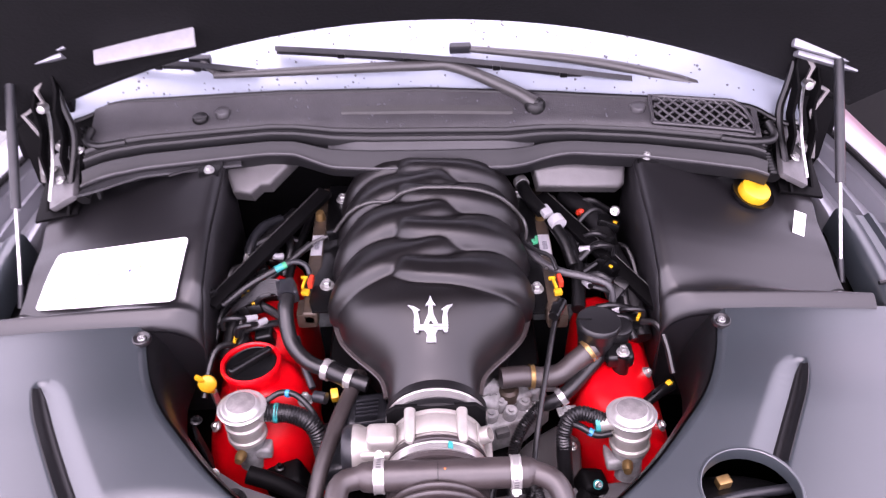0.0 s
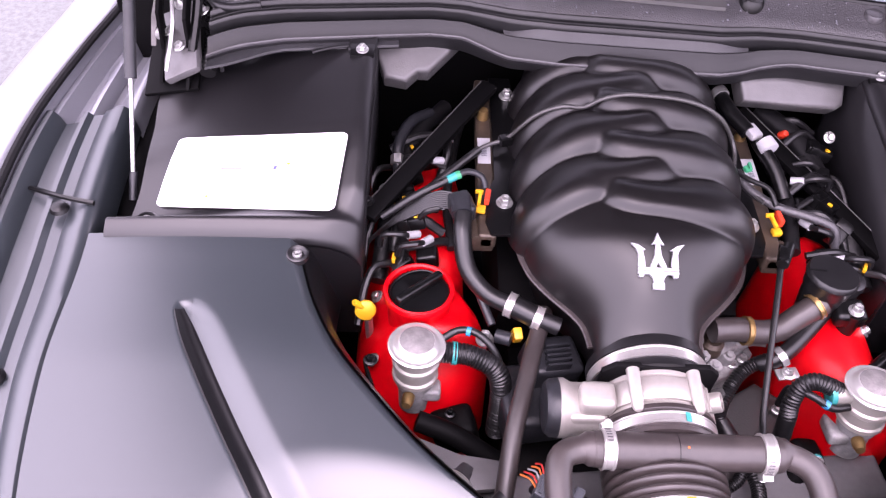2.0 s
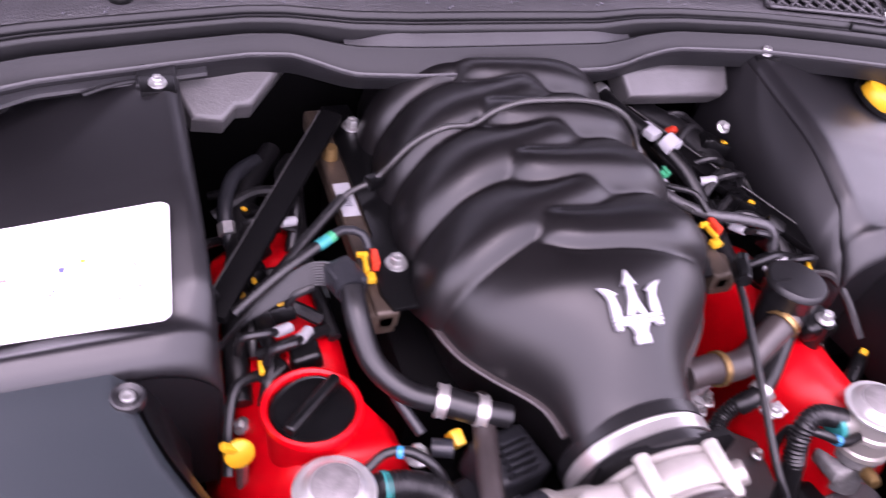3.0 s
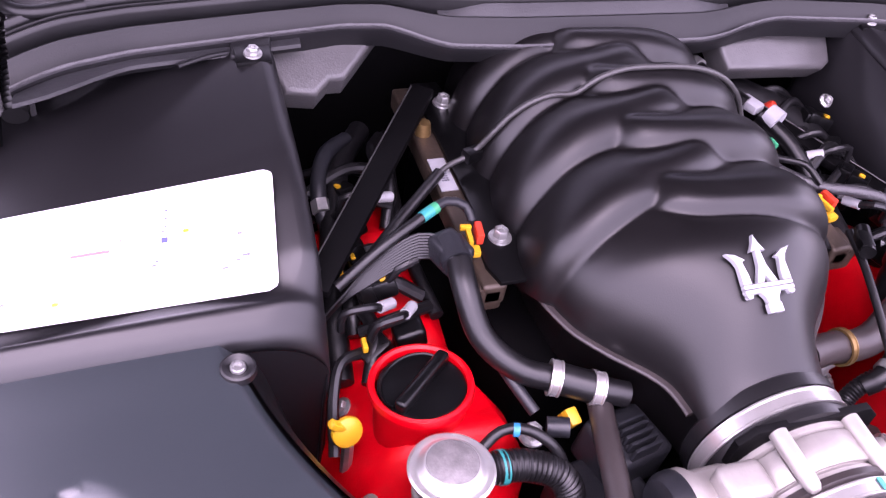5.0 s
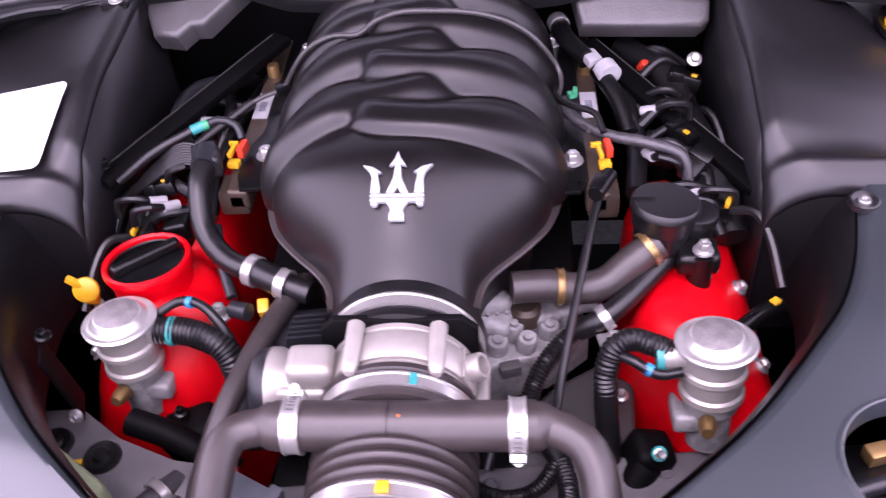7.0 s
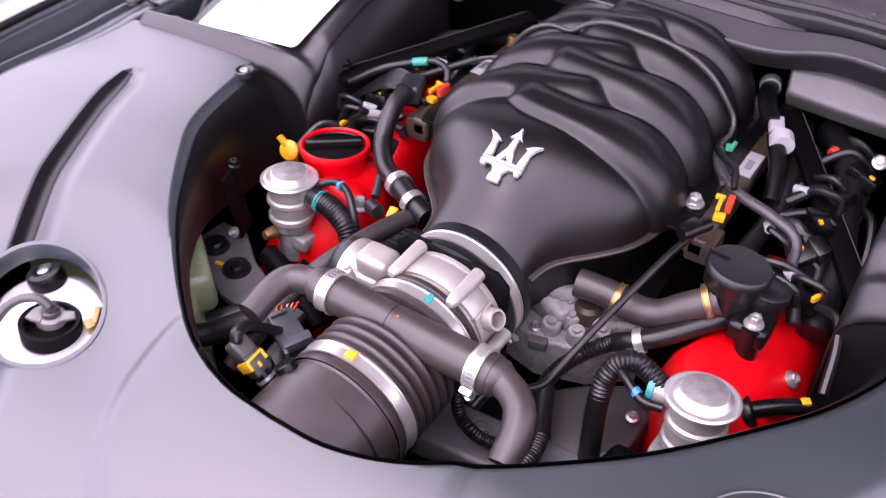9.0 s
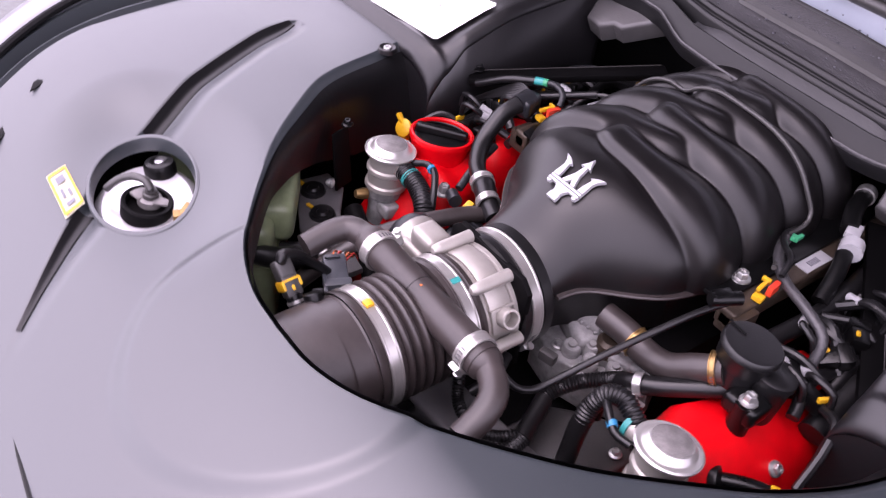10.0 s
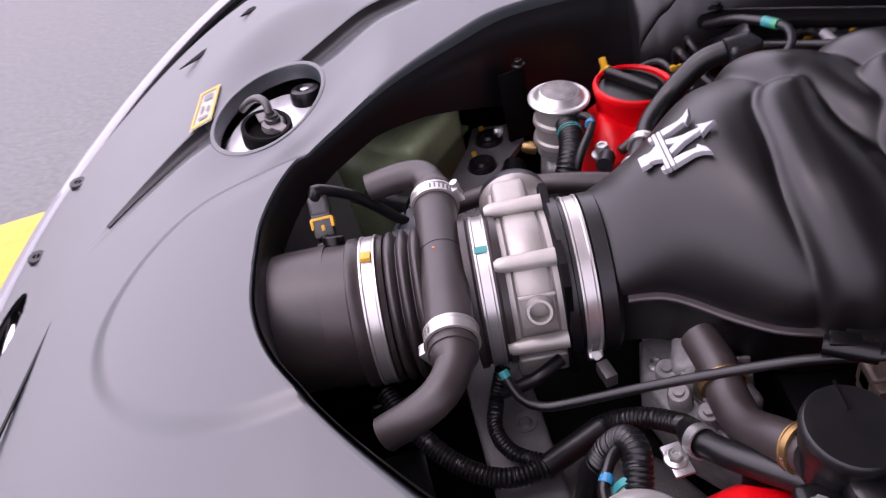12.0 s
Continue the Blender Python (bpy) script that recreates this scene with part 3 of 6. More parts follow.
    part("corner_curl", tube([cowl_at(0.43, 0.33, 0.006), cowl_at(0.475, 0.34, 0.006), cowl_at(0.505, 0.5, 0.008), cowl_at(0.50, 0.7, 0.012)], 0.006, 10), SEAL, root, "curled end of the rubber seal")
    return root


cowl()


def on_glass(x, t, up=0.0):
    return V(x, interp(x, BACK) + 0.75 * t - 0.45 * up, 0.995 - 0.03 * smooth01((abs(x) - 0.46) / 0.1) * (1 - t) + 0.40 * t - 0.03 * t * t + 0.9 * up)


def windscreen():
    root = thing("windscreen", (0, 0.6, 1.0), "pale windscreen wet with fine raindrops", "windscreen")
    part("pane", grid_bm([[on_glass(-0.56 + 1.12 * i / 60, j / 24) for i in range(61)] for j in range(25)]), GLASS, root)
    drops = bmesh.new()
    rnd = random.Random(5)
    for _ in range(300):
        p = on_glass(rnd.uniform(-0.5, 0.5), rnd.uniform(0.0, 0.2))
        bmesh.ops.create_icosphere(drops, subdivisions=1, radius=rnd.uniform(0.0008, 0.0025), matrix=Matrix.Translation(p))
    for _ in range(120):
        p = cowl_at(rnd.uniform(-0.4, 0.33), rnd.uniform(0.45, 0.95), 0.0025)
        bmesh.ops.create_icosphere(drops, subdivisions=1, radius=rnd.uniform(0.0007, 0.002), matrix=Matrix.Translation(p))
    tagged(part("water_film", drops, DROP, root), kind="stuff")
    part("lower_trim", tube([on_glass(-0.56 + 1.12 * i / 30, 0.0, 0.004) for i in range(31)], 0.004, 8), BLACK, root)


windscreen()


def wiper(arm, blade, label):
    """A wiper: its arm runs from the pivot to the clip in the middle of the blade."""
    arm, blade = [Vector(p) for p in arm], [Vector(p) for p in blade]
    root = thing("wiper", arm[0], label, "wiper", group="windscreen wipers")
    part("pivot_cap", lathe([(0, 0.016), (0.006, 0.016), (0.008, 0.013), (0.013, 0.012), (0.016, 0.008), (0.017, -0.004)], Matrix.Translation(arm[0]), 24), BLACK, root)
    part("arm", tube([arm[0] + V(0, 0, 0.008)] + arm[1:], lambda s, t: 0.0105 - 0.0055 * s / t, 12), BOXGREY, root, "wet grey wiper arm")
    n = 16
    bow = [blade[0].lerp(blade[1], i / n) + V(0, -0.006, 0.010) * math.sin(math.pi * i / n) for i in range(n + 1)]
    part("blade_carrier", tube(bow, 0.0042, 8), BLACK, root)
    part("spoiler", grid_bm([[p + V(0, 0.004, 0.0), p + V(0, -0.004, 0.007), p + V(0, -0.010, 0.001)] for p in bow]), GREYPL, root)
    part("blade_rubber", tube([p + V(0, 0.004, -0.009) for p in bow], 0.003, 6), RUBBER, root)
    for i in (3, 6, 10, 13):
        part("claw", rbox((0.012, 0.010, 0.012), Matrix.Translation(bow[i] + V(0, 0, -0.004)), 0.002), BLACK, root)
    part("blade_clip", rbox((0.034, 0.014, 0.014), Matrix.Translation(arm[-1]), 0.003), GREYPL, root)


wiper([(0.165, 0.412, 0.984), (0.131, 0.432, 1.004), (0.046, 0.468, 1.026), (-0.023, 0.472, 1.028), (-0.301, 0.470, 1.024), (-0.322, 0.472, 1.026), (-0.350, 0.496, 1.036)], [(-0.502, 0.498, 1.034), (-0.262, 0.478, 1.024)], "grey windscreen wiper parked low across the wet glass")
wiper([(0.477, 0.392, 0.973), (0.432, 0.424, 1.000), (0.264, 0.468, 1.026), (0.055, 0.498, 1.042)], [(-0.233, 0.511, 1.044), (0.315, 0.445, 1.010)], "long black windscreen wiper parked across the wet glass")


HOOD_HALF = [(0, 0.64), (0.07, 0.69), (0.25, 0.72), (0.45, 0.70), (0.6, 0.65), (0.75, 0.56), (0.88, 0.43), (0.96, 0.28), (1.0, 0.12)]


def hood():
    """Open hood: its dark underside leans up over the bay from the hinges at the cowl."""
    root = thing("hood", (0, 0.45, 1.1), "open car hood seen from its dark underside", "hood")
    rows, outer = [], []
    for i in range(41):
        x = -0.76 + 1.52 * i / 40
        drop = 0.23 * x * x
        rows.append([V(x / 0.76 * interp(t, HOOD_HALF), 0.455 - 0.52 * t - 0.05 * (x / 0.7) ** 2, 1.114 - drop * (1 - 0.6 * t) + 0.945 * t - 0.10 * math.sin(math.pi * t) * 0.4) for t in [k / 20 for k in range(21)]])
        outer.append([p + V(0, 0.03, 0.022) for p in rows[-1]])
    part("inner_panel", grid_bm(rows), HOODIN, root, "black insulated underside")
    part("outer_skin", grid_bm(outer), PAINT, root, "silver painted skin")
    part("edge_trim", tube([r[0] + V(0, 0.012, 0.01) for r in rows], 0.016, 10), HOODIN, root)
    part("edge_strip", rbox((0.145, 0.006, 0.030), pose(-0.392, 0.392, 1.118, -60, -7, 5), 0.002), WHITEPL, root, "pale painted edge strip")
    for x, z, tilt in ((-0.552, 1.124, -14), (0.577, 1.088, 18)):
        part("hinge_plate", join(rbox((0.115, 0.010, 0.030), pose(x, 0.385, z, -40, tilt, 0), 0.004), rbox((0.10, 0.014, 0.008), pose(x, 0.381, z - 0.022, -40, tilt, 0), 0.002)), PAINT, root, "pale hinge plate")


hood()


def gas_strut(s):
    root = thing("gas_strut", (s * 0.585, 0.15, 0.87), "black gas strut holding the hood open", "gas strut", group="hood struts")
    lo, mid, hi = V(s * 0.588, 0.180, 0.842), V(s * 0.590, 0.263, 0.940), V(s * 0.594, 0.40, 1.095)
    part("rod", tube([lo, mid], 0.0027, 10), ZINC, root, "bright steel rod")
    part("cylinder", tube([mid - (mid - lo) * 0.02, hi], 0.0072, 14), GREYPL, root)
    part("end_fitting", tube([lo - V(0, 0.012, 0.012), lo + V(0, 0.012, 0.012)], 0.0048, 10), GREYPL, root, "grey ball socket")


def hinge(s):
    root = thing("hinge", (s * 0.55, 0.36, 0.93), "pressed steel hood hinge with bent arms", "hinge", group="hood hinges")
    part("bracket", rbox((0.05, 0.10, 0.012), pose(s * 0.548, 0.345, 0.930, 20, s * 30, 0), 0.003), MEMBER, root)
    part("arm", tube([V(s * 0.53, 0.32, 0.935), V(s * 0.525, 0.37, 0.985), V(s * 0.535, 0.39, 1.03), V(s * 0.55, 0.42, 1.10)], 0.006, 8), BLACK, root)
    part("link", tube([V(s * 0.56, 0.30, 0.92), V(s * 0.552, 0.34, 0.97), V(s * 0.565, 0.40, 1.01), V(s * 0.585, 0.44, 1.07)], 0.0026, 8), ZINC, root)
    zig = [(0.30, 0.900), (0.335, 0.925), (0.340, 0.975), (0.366, 0.995), (0.370, 1.035), (0.396, 1.055), (0.405, 1.10), (0.43, 1.10), (0.422, 1.045), (0.392, 1.022), (0.388, 0.982), (0.360, 0.962), (0.355, 0.915), (0.32, 0.890)]
    turn = Matrix(((0, 0, 1, 0), (1, 0, 0, 0), (0, 1, 0, 0), (0, 0, 0, 1)))
    for x, dy, mt in ((0.538, -0.01, BAYDARK), (0.572, 0.0, BAYDARK)):
        part("hinge_plate", prism(zig, 0.004, Matrix.Translation(V(s * x, dy, 0)) @ turn, 0.001), mt, root)
    part("base_plate", rbox((0.07, 0.10, 0.006), pose(s * 0.560, 0.345, 0.900, 12, s * 12, 0), 0.002), BAYDARK, root)
    part("pocket", rbox((0.11, 0.02, 0.22), pose(s * 0.605, 0.462, 1.0), 0.004), BAYDARK, root, "black hinge pocket wall")
    for dx, dy, mt in ((0.0, 0.0, LIDDISC),):
        line = [(0.530, 0.398, 1.100), (0.566, 0.392, 1.052), (0.560, 0.388, 1.035), (0.592, 0.380, 1.018), (0.572, 0.370, 0.988), (0.582, 0.364, 0.955), (0.588, 0.356, 0.915)]
        part("hinge_arm", tube([V(s * (x + dx), y + dy, z) for x, y, z in line], 0.0042, 4, smooth=False), mt, root, "bent bright hinge arm")
    for x, y, z in ((0.548, 0.372, 0.972), (0.575, 0.36, 0.935), (0.560, 0.384, 1.03)):
        part("hinge_pin", lathe([(0, 0.007), (0.006, 0.006), (0.007, 0.002), (0.007, -0.01)], aim(V(s * x, y - 0.006, z), V(0, -1, 0.2)), 16), ZINC, root)
    part("spring", corrugated([V(s * 0.51, 0.30, 0.92), V(s * 0.51, 0.35, 0.935), V(s * 0.515, 0.40, 0.98)], 0.008, 0.006, 0.002), BLACK, root)
    for dx, dy in ((0.0, 0.0), (0.02, 0.03), (-0.025, 0.04)):
        part("bolt", bolt_bm(pose(s * (0.545 + dx), 0.325 + dy, 0.938 - dx * 0.5 + dy * 0.3, 0, s * 30, 0), 0.008), ZINC, root)


N_SILL = 120
INNER_LINE = side_line(EDGE + EDGE_BACK, N_SILL)
OUTER_LINE = side_line(SILL, N_SILL)


def sill_z(y):
    return 0.880 - 0.50 * max(0.0, -y - 0.22) ** 1.5 - 0.03 * max(0, y - 0.2)


def fender(s):
    root = thing("fender", (s * 0.72, 0.1, 0.8), "silver painted front fender with a grey plastic gutter trim", "fender", group="fenders")
    gut, skin, rear = [], [], []
    for (xi, yi), (xo, yo) in zip(INNER_LINE[34:], OUTER_LINE[34:]):
        zi = shroud_z(-xi, min(yi, 0.08)) if yi < 0.085 else 0.866
        zo = sill_z(yo)
        row = []
        for u, dz in ((-0.05, -0.05), (0.0, -0.016), (0.02, -0.009), (0.06, -0.005), (0.12, -0.005), (0.26, -0.013), (0.30, -0.019), (0.40, -0.020), (0.45, -0.014), (0.50, -0.015), (0.54, -0.030), (0.72, -0.034), (0.77, -0.018), (0.81, -0.011), (0.87, -0.010), (0.90, -0.03)):
            row.append(V(s * (xi + (xo - xi) * u), yi + (yo - yi) * u, zi + (zo - zi) * u + dz))
        if yi < 0.31:
            gut.append(row)
        if yi > 0.29:
            rear.append([p - V(0, 0, 0.03 if 0 < i < 8 else 0.012) for i, p in enumerate(row)])
        nx, ny = xo - xi, yo - yi
        ln = math.hypot(nx, ny)
        nx, ny = nx / ln, ny / ln
        k = smooth01((yo + 0.5) / 0.4)
        skin.append([V(s * (xo + nx * d), yo + ny * d, zo + dz) for d, dz in ((-0.014, -0.035), (-0.011, -0.006), (-0.004, 0.001), (0.004, 0.003), (0.02 + 0.01 * k, -0.004 + 0.004 * k), (0.045 + 0.025 * k, -0.03 + 0.016 * k), (0.075 + 0.035 * k, -0.10 + 0.04 * k), (0.095 + 0.04 * k, -0.22 + 0.06 * k), (0.08 + 0.06 * k, -0.5))])
    part("gutter_trim", grid_bm(gut), SHROUD, root, "grey plastic gutter trim")
    part("rear_gutter", grid_bm(rear), PAINT, root, "painted gutter behind the trim")
    for x, y, a, w in ((0.484, -0.349, 42, 0.013), (0.424, -0.408, 40, 0.030)):
        part("trim_slot", prism([(-w, -0.001), (w * 0.4, -0.006), (w, -0.004), (w * 0.9, 0.005), (w * 0.2, 0.003)] if s > 0 else [(w, -0.001), (w * 0.2, 0.003), (-w * 0.9, 0.005), (-w, -0.004), (-w * 0.4, -0.006)], 0.0015, pose(s * x, y, shroud_z(x, y) + 0.0005, 0, 0, s * a), 0.0004), HOODIN, root, "dark slot in the trim")
    part("skin", grid_bm(skin), PAINT, root, "silver painted outer skin")
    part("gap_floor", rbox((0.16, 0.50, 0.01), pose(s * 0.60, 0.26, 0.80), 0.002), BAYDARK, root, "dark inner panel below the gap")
    part("sill_seal", tube([r[1] + V(0, 0, 0.004) for r in skin[::3]], 0.0055, 8), HOODIN, root, "black rubber sill seal")
    for y in (0.12, -0.10):
        part("trim_screw", lathe([(0, 0.003), (0.004, 0.003), (0.006, 0.002), (0.009, 0.001), (0.011, -0.003)], pose(s * 0.652, y, 0.866), 20), BLACK, root)
    part("seam", tube([V(s * 0.615, 0.128, 0.866), V(s * 0.65, 0.135, 0.866), V(s * 0.70, 0.16, 0.852)], 0.003, 8), BLACK, root)


for s in (-1, 1):
    gas_strut(s)
    hinge(s)
    fender(s)


def nose():
    """Front bumper skin below the shroud, and the dark gap between them."""
    root = thing("front_bumper", (0, -0.62, 0.5), "silver front bumper skin along the shroud", "bumper")
    line = OUTER_LINE[:36]
    inn = INNER_LINE[:36]
    rows = []
    for s, seq in ((-1, list(reversed(list(zip(inn, line))))), (1, list(zip(inn, line))[1:])):
        for (xi, yi), (x, y) in seq:
            nx, ny = x - xi, y - yi - 0.02 * (1 - min(1.0, x / 0.2))
            ln = math.hypot(nx, ny)
            z = sill_z(y)
            rows.append([V(s * (x + nx / ln * d), y + ny / ln * d, z + dz) for d, dz in ((-0.014, -0.035), (-0.011, -0.006), (-0.004, 0.001), (0.004, 0.003), (0.02, -0.004), (0.045, -0.03), (0.075, -0.10), (0.095, -0.22), (0.08, -0.5))])
    line = [(-x, y) for x, y in reversed(line[1:])] + line
    part("skin", grid_bm(rows), PAINT, root, "silver painted bumper skin")
    part("sill_seal", tube([r[1] + V(0, 0, 0.004) for r in rows[::3]], 0.0055, 8), HOODIN, root, "black rubber sill seal")
    gap = [[V(x * 0.93, y + 0.03, sill_z(y) - 0.03), V(x * 0.985, y + 0.008, sill_z(y) - 0.028)] for x, y in line]
    part("gap_liner", grid_bm(gap), BLACK, root, "dark gap")


nose()


def grille_parts():
    root = thing("grille_bar", (-0.08, -0.58, 0.75), "bright grille bar and black mesh behind the nose openings", "grille")
    part("bar", tube([V(-0.13, -0.585, 0.772), V(-0.08, -0.575, 0.776), V(-0.03, -0.572, 0.772)], 0.006, 10), CHROME, root)
    part("blade", rbox((0.05, 0.02, 0.006), pose(-0.075, -0.574, 0.764, 20, 0, -10), 0.002), LAMP, root)
    part("mesh", rbox((0.34, 0.06, 0.01), pose(0, -0.565, 0.735), 0.002), BLACK, root)
    part("emblem_back", lathe([(0, 0.004), (0.012, 0.004), (0.016, 0.0), (0.016, -0.006)], pose(0.035, -0.556, 0.765, -20, 0, 0), 24), ZINC, root)


grille_parts()


def headlamp(s):
    lx, ly, lu, lw, la = OPENINGS[s]
    root = thing("headlamp", (lx, ly, 0.76), "silver headlamp housing with a black bulb cap below the shroud" if s < 0 else "dark headlamp housing with a round black cap and white label", "headlamp", group="headlamps")
    m = pose(lx, ly, 0.824, 0, 0, math.degrees(la))
    shell = LAMP if s < 0 else BLACK
    if s < 0:
        body = pose(lx + 0.004, ly, 0.820, 0, 0, math.degrees(la))
        part("housing", lathe([(0.001, 0.024), (0.03, 0.025), (0.048, 0.025), (0.060, 0.014), (0.068, -0.004), (0.074, -0.04), (0.078, -0.12)], body @ Matrix.Diagonal((1.34, 0.94, 1, 1)), 48), shell, root)
        cup = pose(-0.248, -0.316, 0.8560, -8, 6, 0) @ Matrix.Scale(0.76, 4)
        part("bulb_cup", lathe([(0.034, -0.016), (0.034, 0.004), (0.032, 0.006), (0.028, 0.005), (0.027, -0.008), (0, -0.008)], cup, 40), BAYDARK, root)
        part("retainer", join(lathe([(0, 0.0042), (0.013, 0.0038), (0.016, 0.001), (0.0165, -0.008)], cup @ pose(-0.010, 0.008, 0), 28), rbox((0.046, 0.012, 0.004), cup @ pose(-0.010, 0.008, 0.002, 0, 0, 40), 0.0015), rbox((0.018, 0.026, 0.004), cup @ pose(-0.020, 0.000, 0.003, 0, 0, 20), 0.0015), rbox((0.012, 0.020, 0.004), cup @ pose(0.006, 0.016, 0.003, 0, 0, -30), 0.0015)), LIDDISC, root, "dull grey metal bulb retainer")
        part("bulb_plug", lathe([(0, 0.018), (0.004, 0.018), (0.0045, 0.013), (0.008, 0.012), (0.0085, 0.008), (0.0105, 0.007), (0.011, 0.0)], cup @ pose(-0.009, 0.008, 0.003), 24), BOXGREY, root)
        part("bulb_wire", tube([cup @ V(-0.006, 0.006, 0.018), cup @ V(-0.016, 0.003, 0.026), cup @ V(-0.032, -0.008, 0.024), cup @ V(-0.044, -0.022, 0.012), cup @ V(-0.050, -0.036, -0.006)], 0.0042, 10), BOXGREY, root)
        ring = pose(-0.307, -0.279, 0.846, 0, -8, 0)
        part("adjuster", lathe([(0.006, 0.008), (0.010, 0.012), (0.015, 0.011), (0.017, 0.006), (0.017, -0.03)], ring, 28), BLACK, root)
        part("adjuster_screw", lathe([(0, 0.013), (0.005, 0.012), (0.006, 0.008), (0.006, 0.0)], ring, 20), CHROME, root)
        part("lamp_bracket", join(rbox((0.020, 0.006, 0.010), pose(-0.226, -0.286, 0.850, 0, 0, -50), 0.001), rbox((0.012, 0.008, 0.008), pose(-0.222, -0.296, 0.851, 0, 0, -20), 0.001)), BRASS, root, "yellowish lamp bracket")
    else:
        part("housing", lathe([(0.001, 0.030), (0.03, 0.029), (0.05, 0.022), (0.068, 0.0), (0.078, -0.04), (0.08, -0.12)], m @ Matrix.Diagonal((1.42, 0.92, 1, 1)), 48), shell, root)
        part("round_cap", lathe([(0, 0.046), (0.020, 0.046), (0.024, 0.042), (0.030, 0.038), (0.031, 0.02), (0.034, 0.015), (0.034, 0.0)], m @ pose(0.010, -0.018, 0), 36), BLACK, root)
        part("cap_label", rbox((0.022, 0.016, 0.001), m @ pose(0.010, -0.016, 0.0468, 0, 0, -5), 0), WHITE, root)
        part("yellow_mark", rbox((0.006, 0.004, 0.001), m @ pose(0.012, -0.013, 0.0476, 0, 0, -5), 0), YELLOW, root)
        part("holder_bar", tube([m @ V(-0.062, 0.0, 0.022), m @ V(-0.01, 0.012, 0.034), m @ V(0.055, 0.020, 0.036)], 0.006, 10), GREYPL, root)
        part("small_plug", rbox((0.016, 0.012, 0.012), m @ pose(-0.015, 0.032, 0.034, 0, 0, 15), 0.002), BRASS, root)


for s in (-1, 1):
    headlamp(s)


def shroud_details():
    root = thing("warning_sticker", (-0.31, -0.37, 0.86), "pale rectangular warning sticker with dark print on the shroud", "sticker")
    z = lambda x, y: shroud_z(x, y) + 0.0015
    c = [(-0.324, -0.390), (-0.331, -0.368), (-0.263, -0.371), (-0.252, -0.394)]

    def at(u, v, up=0.0):
        x = (c[0][0] * (1 - u) + c[1][0] * u) * (1 - v) + (c[3][0] * (1 - u) + c[2][0] * u) * v
        y = (c[0][1] * (1 - u) + c[1][1] * u) * (1 - v) + (c[3][1] * (1 - u) + c[2][1] * u) * v
        return V(x, y, z(x, y) + up)

    part("sheet", grid_bm([[at(i / 8, j / 14) for i in range(9)] for j in range(15)]), STICKER, root)
    for u, v, du, dv, mat in ((0.5, 0.06, 0.9, 0.06, YELLOW), (0.5, 0.94, 0.9, 0.06, YELLOW), (0.07, 0.5, 0.1, 0.9, YELLOW), (0.93, 0.5, 0.1, 0.9, YELLOW),
                              (0.5, 0.25, 0.4, 0.16, INK), (0.35, 0.55, 0.12, 0.2, INK), (0.65, 0.6, 0.12, 0.16, INK), (0.5, 0.8, 0.4, 0.08, INK)):
        part("printed_bar", grid_bm([[at(u - du / 2, v - dv / 2, 0.0012), at(u + du / 2, v - dv / 2, 0.0012)], [at(u - du / 2, v + dv / 2, 0.0012), at(u + du / 2, v + dv / 2, 0.0012)]]), mat, root)
    for s in (-1, 1):
        for x, y in ((0.29, -0.545), (0.185, -0.568)):
            p = thing("shroud_clip", (s * x, y, shroud_z(x, y)), "black plastic push clip in the shroud", "clip", group="shroud clips")
            m = pose(s * x, y, shroud_z(x, y))
            part("head", join(lathe([(0, 0.001), (0.003, 0.001), (0.004, 0.003), (0.009, 0.003), (0.010, 0.001), (0.010, -0.004)], m, 24), rbox((0.008, 0.0015, 0.002), m @ pose(0, 0, 0.002), 0)), BLACK, p)
        for x, y, z, r in ((0.377, 0.056, 0.8790, 0.0105),):
            p = thing("cover_screw", (s * x, y, z), "dished black washer with a bright screw head", "screw", group="cover screws")
            m = pose(s * x, y, z)
            part("washer", lathe([(0, -0.0005), (0.006, -0.0005), (0.0072, 0.0006), (r * 0.8, 0.0012), (r, 0.0022), (r + 0.0015, 0.0014), (r + 0.002, -0.004)], m, 32), COVER, p)
            part("screw_head", lathe([(0, 0.0008), (0.0022, 0.0008), (0.0028, 0.0026), (0.0046, 0.0026), (0.0054, 0.0014), (0.0054, -0.001)], m, 20), ZINC, p)
        p = thing("cover_clip", (s * 0.525, 0.080, 0.872), "small round black washer with a bright screw", "clip", group="cover clips")
        m = pose(s * 0.548, 0.098, 0.8735)
        part("tab", lathe([(0, 0.003), (0.008, 0.003), (0.011, 0.0035), (0.0125, 0.002), (0.0125, -0.006)], m, 28), BLACK, p)
        part("screw_head", lathe([(0, 0.006), (0.004, 0.006), (0.006, 0.004), (0.006, 0.002)], m, 18), ZINC, p)
        for x, y in ((0.324, 0.327),):
            p = thing("cowl_screw", (s * x, y - 0.02, 0.94), "bright screw with black clip on the cover edge", "screw", group="cowl screws")
            m = pose(s * x, y + 0.001, 0.9440, 6, 0, 0)
            part("clip", rbox((0.03, 0.022, 0.006), m, 0.002), BLACK, p)
            part("screw_head", bolt_bm(m @ pose(0, 0, 0.003), 0.0075), ZINC, p)


shroud_details()


